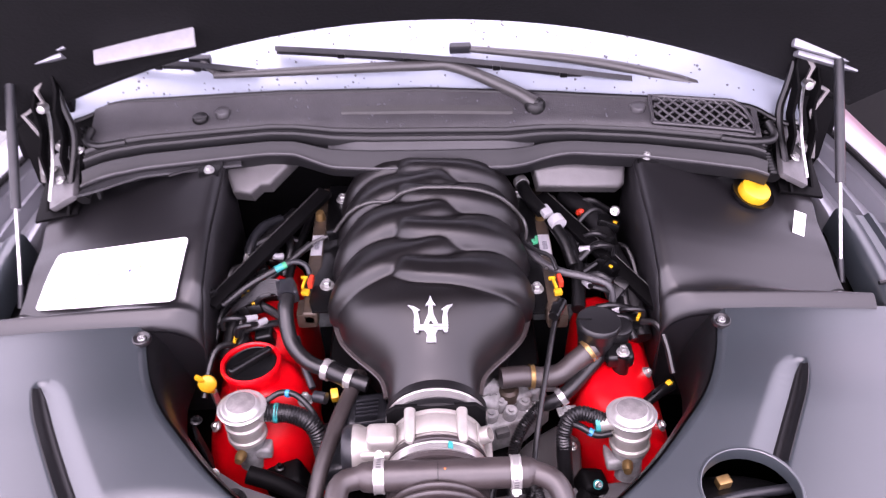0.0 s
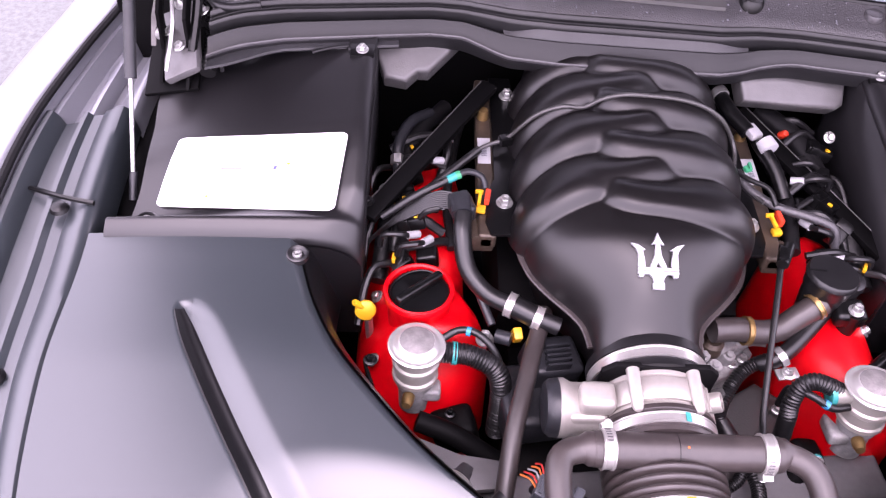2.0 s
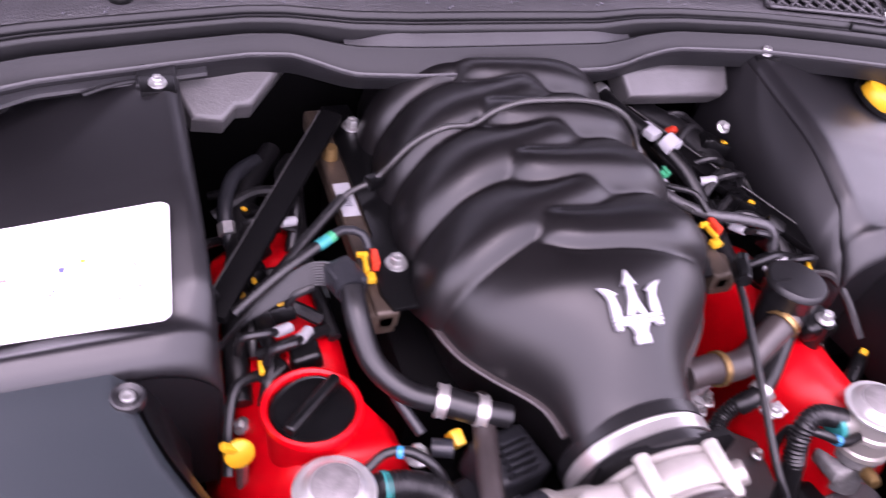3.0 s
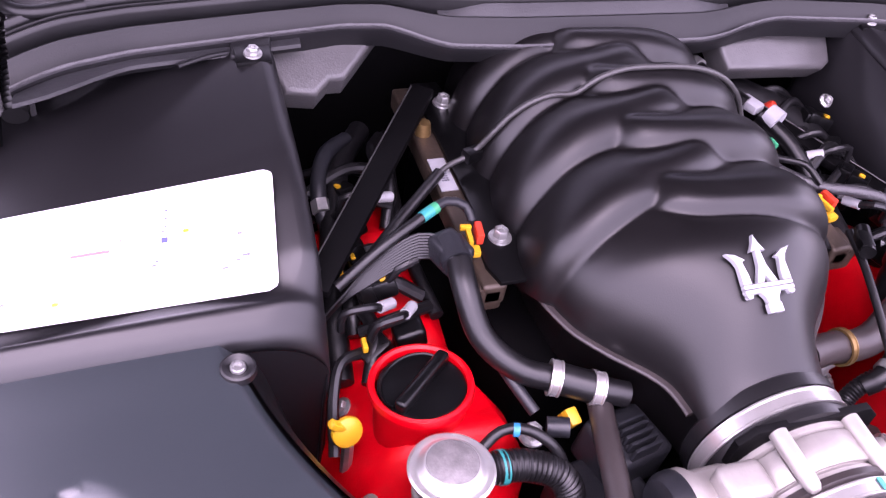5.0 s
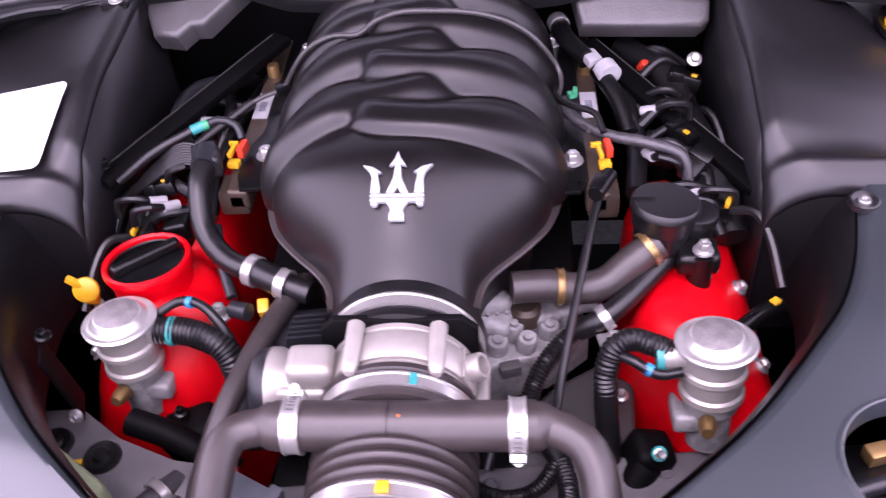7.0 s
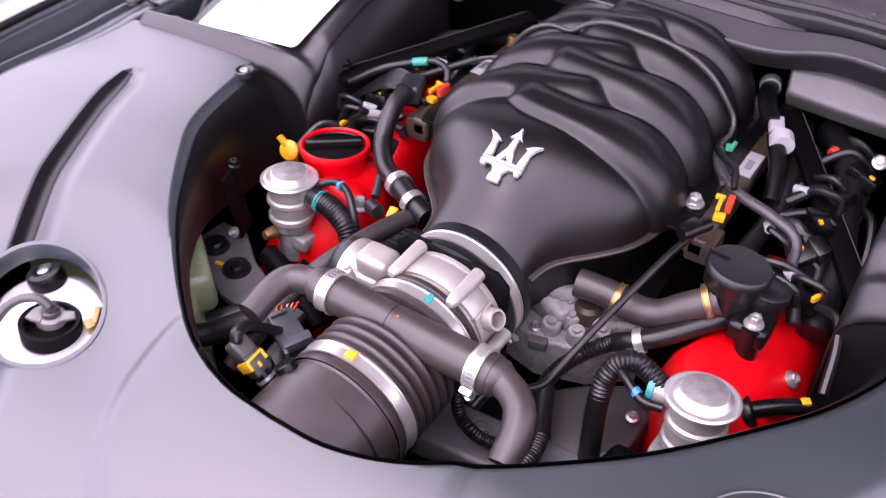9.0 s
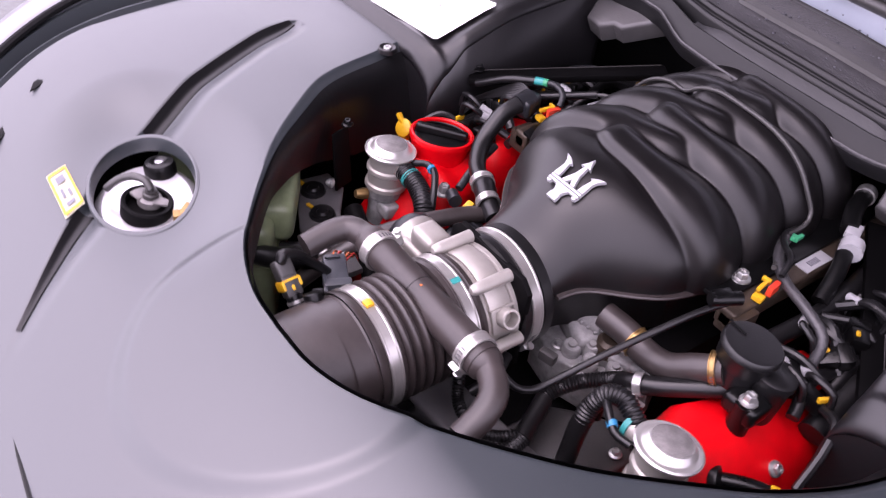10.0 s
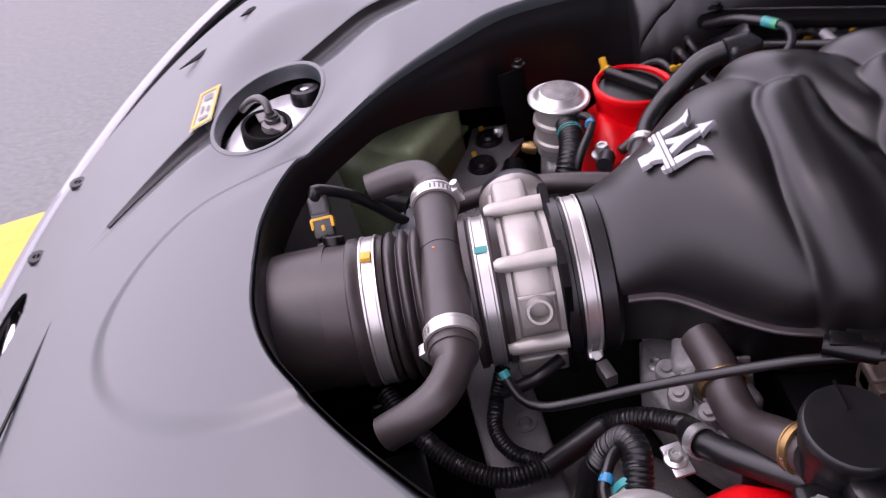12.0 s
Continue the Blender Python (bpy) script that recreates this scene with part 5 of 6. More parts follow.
def cam_cover(s):
    root = thing("cam_cover", (s * 0.25, 0.14, 0.70), "red crackle-painted cam cover", "cam cover", group="cam covers")
    dy = 0.0 if s < 0 else -0.035
    rows = []
    n = 46
    for i in range(n + 1):
        t = i / n
        y = -0.048 + dy + (0.335 if s < 0 else 0.27) * t
        e = math.sqrt(max(0.0, 1 - max(0.0, 1 - t * 14) ** 2)) * math.sqrt(max(0.0, 1 - max(0.0, 1 - (1 - t) * 14) ** 2))
        up = 0.022 if s > 0 else 0.004
        if s < 0:
            up += 0.016 * smooth01((t - 0.44) / 0.18)
        bulge = up + (0.012 if s < 0 else 0.006) * math.sin(math.pi * min(1, t * 2.2)) + (0.004 * math.sin(t * 40) if s < 0 else 0.0)
        prof = [(0.150, 0.60), (0.156, 0.745 + up), (0.166, 0.775 + up), (0.185, 0.790 + bulge), (0.225, 0.792 + bulge), (0.262, 0.782 + bulge), (0.290, 0.760 + up), (0.308, 0.725 + up), (0.316, 0.68), (0.318, 0.58)]
        waist = interp(y, [(-0.05, 0.045), (-0.02, 0.020), (0.01, 0.002), (0.05, 0.006), (0.09, 0.030), (0.2, 0.036)] if s < 0 else [(-0.11, 0.085), (-0.05, 0.060), (-0.015, 0.038), (0.01, 0.030), (0.06, 0.048), (0.12, 0.050), (0.24, 0.045)])
        prof = [(x + waist * (1 - smooth01((x - 0.15) / 0.12)), z) for x, z in prof]
        rows.append([V(s * (0.235 + (x - 0.235) * (0.72 + 0.28 * e)), y, z - 0.05 * (1 - e) - (0.055 * (1 - smooth01(t / 0.20)) if s < 0 else 0.0)) for x, z in prof])
    part("casting", grid_bm(rows, caps=True), REDPAINT, root, sharp=60)
    for y in (0.0, 0.09, 0.18, 0.27):
        part("bolt", bolt_bm(pose(s * 0.292, y + dy, 0.758 + (0.022 if s > 0 else 0.004), 0, s * 40, 0), 0.008), ZINC, root)
    if s < 0:
        part("filler_neck", lathe([(0.037, -0.06), (0.0355, -0.03), (0.0365, 0.0), (0.0398, 0.010), (0.0410, 0.014), (0.0400, 0.018), (0.0375, 0.019), (0.0352, 0.017), (0.0345, 0.0)], pose(-0.243, 0.052, 0.812, -6, -2, 0), 48), REDPAINT, root, "red filler neck ring")


for s in (-1, 1):
    cam_cover(s)


def oil_cap():
    root = thing("oil_filler_cap", (-0.243, 0.054, 0.82), "black oil filler cap with a raised grip bar", "filler cap")
    m = pose(-0.243, 0.052, 0.824, -6, -2, 0)
    part("disc", lathe([(0, 0.0035), (0.023, 0.0035), (0.028, 0.0025), (0.0315, 0.003), (0.0340, 0.002), (0.0343, -0.008)], m, 44), BLACK, root)
    part("grip", rbox((0.066, 0.010, 0.012), m @ pose(0, 0, 0.008, 0, 0, 42), 0.004, 3), BLACK, root)
    rim = [m @ pose(0, 0, 0, 0, 0, 42) @ V(0.031 * math.cos(radians(a)), 0.006 + 0.024 * math.sin(radians(a)), 0.004) for a in range(0, 181, 15)]
    part("moulded_edge", tube(rim, 0.0012, 6), BLACK, root, "raised moulded edge")


oil_cap()


def dipstick():
    root = thing("dipstick", (-0.300, 0.042, 0.76), "yellow plastic dipstick handle beside the oil cap", "dipstick")
    part("handle", join(lathe([(0, 0.0045), (0.009, 0.004), (0.0118, 0.0022), (0.0125, 0.0), (0.0118, -0.0022), (0.009, -0.004), (0, -0.0045)], pose(-0.303, 0.038, 0.806, 62, 0, 12), 28),
                        rbox((0.006, 0.007, 0.016), pose(-0.311, 0.038, 0.816, 0, -42, 10), 0.002), rbox((0.012, 0.008, 0.014), pose(-0.302, 0.040, 0.795), 0.002)), YELLOW, root)
    part("tube", tube([V(-0.300, 0.042, 0.785), V(-0.297, 0.05, 0.70), V(-0.29, 0.06, 0.55)], 0.005, 8), ZINC, root)


dipstick()


def air_valve(s):
    """Secondary air valve: pressed lid on a stepped canister, with its hose and thin vacuum pipe."""
    c = V(-0.244, -0.0215, 0.8365) if s < 0 else V(0.243, -0.059, 0.847)
    root = thing("air_valve", c - V(0, 0, 0.09), "silver round secondary air valve with a dished lid", "valve", group="secondary air valves")
    m = Matrix.Translation(c) @ pose(0, 0, 0, -5 if s < 0 else -9, 0 if s < 0 else -2, 0)
    part("lid", lathe([(0, 0.0012), (0.0192, 0.0012), (0.0206, 0.0004), (0.0238, -0.0046), (0.0262, -0.0060), (0.0296, -0.0056), (0.0314, -0.0068), (0.0309, -0.0092), (0.026, -0.0112), (0.022, -0.012)], m, 56), LID, root, "pressed steel lid")
    part("lid_disc", lathe([(0, 0.0018), (0.0182, 0.0018), (0.0188, 0.0014), (0.0188, 0.0)], m, 48), LIDDISC, root, "dull grey centre disc")
    part("canister", lathe([(0.0235, -0.009), (0.0235, -0.028), (0.0258, -0.030), (0.0262, -0.034), (0.0235, -0.037), (0.0232, -0.050), (0.0255, -0.052), (0.0258, -0.057), (0.021, -0.060)], m, 44), ALU, root)
    part("base", join(lathe([(0.0215, -0.056), (0.0215, -0.070), (0.018, -0.074), (0.018, -0.11), (0, -0.11)], m, 30), rbox((0.044, 0.034, 0.018), m @ pose(s * -0.008, 0.002, -0.082), 0.005, 3)), ALU_ROUGH, root)
    part("fitting", join(lathe([(0, 0.016), (0.005, 0.015), (0.007, 0.008), (0.007, 0.0)], m @ aim(V(-0.006, -0.022, -0.070), V(-0.15, -0.9, 0.1)), 14)), BRASS, root, "brass fitting")
    d = -s
    a = m @ V(d * 0.028, 0.004, -0.022)
    part("outlet", tube([m @ V(d * 0.02, 0.004, -0.022), m @ V(d * 0.040, 0.004, -0.024)], 0.0115, 18), ALU, root)
    hose = thing("valve_hose", a, "black corrugated hose on the air valve with teal tape", "hose", group="valve hoses")
    if s < 0:
        run = [a, m @ V(0.058, 0.002, -0.024), m @ V(0.085, -0.006, -0.034), m @ V(0.096, -0.014, -0.062), m @ V(0.098, -0.018, -0.14)]
    else:
        run = [a, m @ V(-0.046, 0.007, -0.014), m @ V(-0.062, 0.009, -0.010), m @ V(-0.076, 0.006, -0.016), m @ V(-0.083, -0.001, -0.034), m @ V(-0.083, -0.006, -0.050)]
        part("taped_end", tube([m @ V(-0.083, -0.005, -0.046), m @ V(-0.083, -0.008, -0.065), m @ V(-0.080, -0.012, -0.12)], 0.0098, 14), RUBBER, hose, "taped end of the hose")
    part("hose", corrugated(run, 0.0118 if s < 0 else 0.0092, 0.0036, 0.0007, 18), RUBBER, hose)
    part("tape", tube([m @ V(d * 0.0385, 0.004, -0.0235), m @ V(d * 0.044, 0.004, -0.0238)], 0.0130, 18), TEAL, hose, "teal tape band")
    pipe = thing("vacuum_pipe", a, "thin black vacuum pipe with blue tape", "pipe", group="vacuum pipes")
    if s < 0:
        run = [m @ V(0.026, 0.014, -0.014), m @ V(0.045, 0.022, -0.006), m @ V(0.066, 0.018, -0.006), m @ V(0.086, 0.004, -0.02), m @ V(0.098, -0.004, -0.06), m @ V(0.094, -0.01, -0.11)]
        band = [run[1] + V(0.006, 0, 0.0006), run[2] - V(0.004, 0, -0.001)]
    else:
        run = [m @ V(-0.026, -0.012, -0.026), m @ V(-0.045, -0.014, -0.026), m @ V(-0.066, -0.004, -0.018), m @ V(-0.082, 0.014, -0.028), m @ V(-0.084, 0.018, -0.06)]
        band = [run[1], run[1] * 0.4 + run[2] * 0.6]
    part("pipe", tube(run, 0.0042, 10), RUBBER, pipe)
    part("tape", tube([band[0] * 0.7 + band[1] * 0.3, band[0] * 0.3 + band[1] * 0.7], 0.0052, 12, smooth=False), BLUE, pipe, "blue tape band")


for s in (-1, 1):
    air_valve(s)


def fuel_rail(s):
    root = thing("fuel_rail", (s * 0.155, 0.25, 0.85), "bronze fuel rail under a black bolted bracket", "fuel rail", group="fuel rails")
    dy = 0.0 if s < 0 else -0.015
    part("rail", rbox((0.022, 0.28, 0.022), pose(s * 0.167, 0.252 + dy, 0.847), 0.004, 3), RAIL, root)
    part("bracket", prism([(-0.016, 0.13), (0.012, 0.13), (0.016, 0.10), (0.016, -0.13), (0.008, -0.150), (-0.020, -0.150), (-0.026, -0.13), (-0.022, -0.08), (-0.014, -0.06)], 0.004, Matrix.Translation(V(s * 0.143, 0.262 + dy, 0.858)) @ Matrix.Diagonal((-s * -1 if s > 0 else 1, 1, 1, 1)), 0.001), BLACK, root)
    for x, y, z in ((0.136, 0.355, 0.862), (0.146, 0.162 if s < 0 else 0.142, 0.862)):
        part("bolt", bolt_bm(pose(s * x, y, z), 0.0098, 0.0095), ZINC, root)
    part("label", rbox((0.016, 0.045, 0.001), pose(s * 0.168, 0.252 + dy, 0.859), 0), WHITEPL, root, "small white barcode label")
    for i in range(6):
        part("barcode_bar", rbox((0.007, 0.0015, 0.0006), pose(s * 0.168, 0.243 + dy + 0.003 * i, 0.8598), 0), INK, root)
    part("pressure_port", lathe([(0, 0.014), (0.006, 0.014), (0.007, 0.010), (0.008, 0.0)], pose(s * 0.168, 0.315 + dy, 0.857), 16), BRASS, root)
    part("end_cap", rbox((0.028, 0.032, 0.026), pose(s * 0.172, 0.128 + dy, 0.842), 0.004), RAIL, root, "bronze end block")
    plug = thing("injector_plug", (s * 0.171, 0.163 + dy, 0.86), "red and yellow locking plug on the fuel rail", "plug", group="injector plugs")
    m = pose(s * 0.173, 0.160 + dy, 0.870, 0, 0, 8 * s) @ Matrix.Scale(0.8, 4)
    part("lock", join(rbox((0.008, 0.022, 0.014), m @ pose(0.007, 0.002, 0.002), 0.002)), ORANGE, plug)
    part("clip", join(rbox((0.005, 0.024, 0.006), m @ pose(-0.004, -0.004, 0.003), 0.001), rbox((0.012, 0.005, 0.006), m @ pose(-0.006, 0.008, 0.004), 0.001), rbox((0.014, 0.012, 0.008), m @ pose(0.0, -0.015, -0.008), 0.002)), YELLOW, plug)


for s in (-1, 1):
    fuel_rail(s)


def hose(name, pts, r, mat, label, category="hose", ribs=0.0, n=14):
    root = thing(name, pts[0], label, category)
    part("tube", corrugated(pts, r, ribs, 0.0006, n) if ribs else tube(pts, r, n), mat, root)
    return root


def hoses():
    # breather hose from the left connector down to the plenum
    h = hose("breather_hose", [V(-0.196, 0.128, 0.876), V(-0.197, 0.105, 0.868), V(-0.190, 0.075, 0.845), V(-0.168, 0.050, 0.832), V(-0.140, 0.036, 0.828), V(-0.112, 0.023, 0.826), V(-0.086, 0.014, 0.822)], 0.0105, RUBBER, "black rubber breather hose with two steel clamps")
    clamp_on(h, aim(V(-0.140, 0.037, 0.828), V(0.9, -0.4, -0.03)), 0.0125, 0.009, turn=-60)
    clamp_on(h, aim(V(-0.110, 0.022, 0.826), V(0.9, -0.35, -0.1)), 0.0118, 0.009, turn=-60)
    part("sleeve", tube([V(-0.136, 0.0355, 0.828), V(-0.112, 0.023, 0.826)], 0.0128, 16), RUBBER, h)
    c = thing("hose_connector", (-0.196, 0.14, 0.87), "dark grey plastic hose connector with a ribbon of wires", "connector")
    part("elbow", join(rbox((0.026, 0.034, 0.024), pose(-0.198, 0.143, 0.872, 0, 0, 20), 0.006, 3), tube([V(-0.198, 0.15, 0.876), V(-0.197, 0.128, 0.874)], 0.013, 16)), GREYPL, c)
    for i in range(9):
        o = (i - 4) / 4
        part("ribbon_wire", tube([V(-0.206, 0.150 + 0.003 * o, 0.872 + 0.010 * o), V(-0.222, 0.152 + 0.004 * o, 0.874 + 0.009 * o), V(-0.240, 0.151 + 0.005 * o, 0.866 + 0.007 * o), V(-0.262, 0.149 + 0.004 * o, 0.850 + 0.005 * o), V(-0.285, 0.143, 0.832 + 0.003 * o), V(-0.305, 0.136, 0.812 + 0.003 * o)], 0.0015, 6), RUBBER, c)
    # pipe along the crown of the manifold
    p = thing("crown_pipe", (0, 0.26, 0.95), "thin black pipe clipped over the manifold", "pipe")
    run = [V(-0.262, 0.168, 0.838), V(-0.222, 0.205, 0.852), V(-0.175, 0.243, 0.870), V(-0.144, 0.252, 0.880), *[V(c[0] * 1.025, 0.25, c[2] + 0.003) for c in CROWN[::9] if c[2] > 0.90], V(0.136, 0.252, 0.896), V(0.140, 0.240, 0.886), V(0.136, 0.215, 0.879), V(0.140, 0.203, 0.874), V(0.152, 0.186, 0.874), V(0.162, 0.166, 0.878)]
    part("pipe", tube(run, 0.0027, 10), BOXGREY, p)
    part("sleeve", tube(run[:3], 0.0052, 12), RUBBER, p)
    part("clip", rbox((0.016, 0.012, 0.012), pose(-0.143, 0.252, 0.879, 0, 0, 20), 0.002), BLACK, p)
    # taped sensor lead on each rail
    for s in (-1,):
        w = thing("sensor_lead", (s * 0.2, 0.165, 0.88), "black sensor lead with teal and green tape", "cable")
        run = [V(-0.290, 0.140, 0.852), V(-0.250, 0.155, 0.876), V(-0.215, 0.170, 0.888), V(-0.192, 0.182, 0.891), V(-0.175, 0.180, 0.886), V(-0.170, 0.172, 0.876)]
        part("sleeve", tube(run[:3], 0.0046, 12), RUBBER, w)
        part("lead", tube(run[2:], 0.004, 10), GREYPL, w)
        part("tape", tube([V(-0.216, 0.1695, 0.888), V(-0.206, 0.175, 0.8895)], 0.0050, 12), TEAL, w)
        part("green_tape", tube([V(-0.206, 0.175, 0.8895), V(-0.201, 0.1775, 0.8902)], 0.0050, 12), GREEN, w, "green tape")
    # black canister on the right bank with its thick hose
    k = thing("oil_separator", (0.222, 0.06, 0.84), "black round oil separator with a flat lid", "oil separator")
    m = pose(0.219, 0.064, 0.876, -6, 4, 0)
    part("lid", lathe([(0, 0.002), (0.0245, 0.0022), (0.0275, 0.002), (0.0292, 0.0), (0.0296, -0.005), (0.028, -0.007), (0.026, -0.022)], m, 48), RUBBER, k)
    part("body", join(lathe([(0.0235, -0.004), (0.0235, -0.035), (0.020, -0.06), (0, -0.06)], m, 36), lathe([(0, -0.004), (0.018, -0.004), (0.021, -0.006), (0.022, -0.012), (0.020, -0.016), (0.020, -0.06), (0, -0.06)], m @ pose(0.028, 0.012, -0.010), 32)), RUBBER, k)
    part("lid_rib", rbox((0.020, 0.0015, 0.0015), m @ pose(-0.020, 0.0, 0.0035), 0), BLACK, k)
    part("bolt", bolt_bm(pose(0.249, 0.036, 0.845), 0.0085, 0.010), ZINC, k)
    part("foot", join(rbox((0.036, 0.03, 0.022), pose(0.246, 0.042, 0.833), 0.007, 3), tube([V(0.249, 0.036, 0.843), V(0.249, 0.036, 0.80)], 0.011, 16)), BLACK, k)
    h = hose("separator_hose", [V(0.088, 0.018, 0.822), V(0.118, 0.022, 0.820), V(0.142, 0.022, 0.816), V(0.168, 0.026, 0.818), V(0.190, 0.036, 0.832), V(0.214, 0.046, 0.846)], 0.0142, DUCT, "thick black hose with brass clamps")
    clamp_on(h, aim(V(0.129, 0.022, 0.818), V(1, 0.05, -0.1)), 0.0147, 0.0060, BRASS, turn=-70, label="brass hose clamp")
    clamp_on(h, aim(V(0.205, 0.043, 0.842), V(0.8, 0.4, 0.4)), 0.0147, 0.0060, BRASS, turn=-100, label="brass hose clamp")
    # black sheathed cable that hangs in a bow
    h = hose("sheathed_cable", [V(0.171, 0.105, 0.872), V(0.158, 0.055, 0.865), V(0.139, -0.020, 0.841), V(0.125, -0.080, 0.819), V(0.120, -0.104, 0.814), V(0.111, -0.118, 0.818), V(0.099, -0.125, 0.828)], 0.0036, RUBBER, "glossy black sheathed cable pulled taut", "cable")
    part("tip", tube([V(0.100, -0.1245, 0.8275), V(0.096, -0.1265, 0.831)], 0.0040, 10), TEAL, h, "teal cable tip")
    t = thing("cable_end", (0.17, 0.088, 0.88), "black plug at the end of the sheathed cable", "plug")
    part("plug", join(tube([V(0.160, 0.070, 0.880), V(0.175, 0.098, 0.880)], 0.007, 12), rbox((0.012, 0.02, 0.010), pose(0.164, 0.082, 0.882, 0, 0, -20), 0.002)), BLACK, t)
    # ribbed loom round the front of the engine
    hose("ribbed_loom", [V(0.050, -0.222, 0.775), V(0.079, -0.205, 0.765), V(0.110, -0.178, 0.756), V(0.129, -0.145, 0.750), V(0.127, -0.112, 0.748), V(0.115, -0.086, 0.750), V(0.1015, -0.057, 0.7555), V(0.112, -0.030, 0.770), V(0.131, -0.009, 0.782), V(0.150, -0.004, 0.797), V(0.165, -0.007, 0.807)], 0.0078, RUBBER, "black ribbed wiring loom", "wiring loom", ribs=0.0034)
    hose("small_loom", [V(0.045, -0.126, 0.775), V(0.058, -0.135, 0.754), V(0.084, -0.140, 0.749), V(0.108, -0.130, 0.749), V(0.122, -0.108, 0.750)], 0.0060, RUBBER, "thin black ribbed wiring loom", "wiring loom", ribs=0.0032)
    s1 = hose("coolant_hose", [V(0.146, -0.006, 0.794), V(0.160, -0.007, 0.805), V(0.178, 0.004, 0.812), V(0.200, 0.024, 0.820), V(0.222, 0.046, 0.828)], 0.0095, RUBBER, "black braided coolant hose in a steel clip")
    part("clip", join(lathe([(0.0105, -0.004), (0.012, -0.004), (0.012, 0.004), (0.0105, 0.004)], aim(V(0.166, -0.005, 0.808), V(0.8, 0.35, 0.4)), 24, closed=True), rbox((0.026, 0.014, 0.003), pose(0.172, -0.022, 0.800, 0, 0, 10), 0.001)), ZINC, s1)
    part("bolt", bolt_bm(pose(0.172, -0.023, 0.8015), 0.008), ZINC, s1)
    part("tape_wrap", tube([V(0.126, -0.108, 0.748), V(0.115, -0.086, 0.750), V(0.1030, -0.060, 0.7545)], 0.0096, 12), RUBBER, s1)
    # long grey hose on the left front
    hose("vacuum_hose", [V(-0.098, 0.045, 0.805), V(-0.106, 0.018, 0.813), V(-0.118, -0.022, 0.816), V(-0.129, -0.066, 0.815), V(-0.141, -0.112, 0.806), V(-0.150, -0.165, 0.786), V(-0.16, -0.21, 0.755)], 0.0100, DUCT, "long dark grey rubber vacuum hose")
    y = thing("yellow_clip", (-0.131, 0.012, 0.80), "small yellow plastic hose clip", "clip")
    part("clip", rbox((0.010, 0.014, 0.018), pose(-0.131, 0.014, 0.803, 20, 0, 10), 0.002), YELLOW, y)
    # thick hose that leaves low at the left front
    h = hose("radiator_hose", [V(-0.185, -0.125, 0.745), V(-0.205, -0.155, 0.752), V(-0.235, -0.185, 0.745), V(-0.285, -0.195, 0.725), V(-0.33, -0.18, 0.70)], 0.0125, COWLGREY, "dark grey radiator hose with a clamp")
    clamp_on(h, aim(V(-0.196, -0.142, 0.750), V(-0.55, -0.8, 0.1)), 0.0145, 0.008, turn=-90)
    hose("heater_hose", [V(-0.15, -0.18, 0.80), V(-0.19, -0.215, 0.785), V(-0.24, -0.225, 0.77), V(-0.30, -0.21, 0.75)], 0.012, RUBBER, "black rubber heater hose")
    # lead on the right rail and the bare pipe beside it
    hose("right_pipe", [V(0.140, 0.215, 0.880), V(0.150, 0.190, 0.876), V(0.178, 0.165, 0.874), V(0.215, 0.150, 0.874), V(0.245, 0.140, 0.866), V(0.252, 0.128, 0.840)], 0.0055, COWLGREY, "dark bent fuel pipe", "pipe")
    hose("right_lead", [V(0.134, 0.240, 0.878), V(0.136, 0.215, 0.882), V(0.150, 0.195, 0.886), V(0.168, 0.180, 0.888), V(0.175, 0.160, 0.880)], 0.0032, RUBBER, "thin black sensor lead", "cable")
    c = thing("hose_coupling", (0.16, 0.25, 0.87), "black hose coupling with white collar and green clip", "coupling")
    part("coupling", join(tube([V(0.140, 0.360, 0.888), V(0.150, 0.320, 0.886), V(0.168, 0.285, 0.882)], 0.010, 16), tube([V(0.178, 0.270, 0.880), V(0.195, 0.235, 0.868), V(0.205, 0.20, 0.85)], 0.009, 14)), BLACK, c)
    part("white_collar", join(tube([V(0.184, 0.268, 0.882), V(0.190, 0.255, 0.880)], 0.0125, 18), rbox((0.016, 0.024, 0.010), pose(0.173, 0.284, 0.884, 0, 0, 20), 0.003)), WHITEPL, c, "white plastic collar")
    part("green_clip", join(rbox((0.008, 0.008, 0.005), pose(0.149, 0.212, 0.888, 0, 0, 20), 0.001), rbox((0.004, 0.012, 0.005), pose(0.152, 0.214, 0.890), 0.001)), GREEN, c, "green plastic clip")
    part("grey_ring", tube([V(0.141, 0.355, 0.888), V(0.144, 0.345, 0.888)], 0.0115, 16), ZINC, c)


hoses()


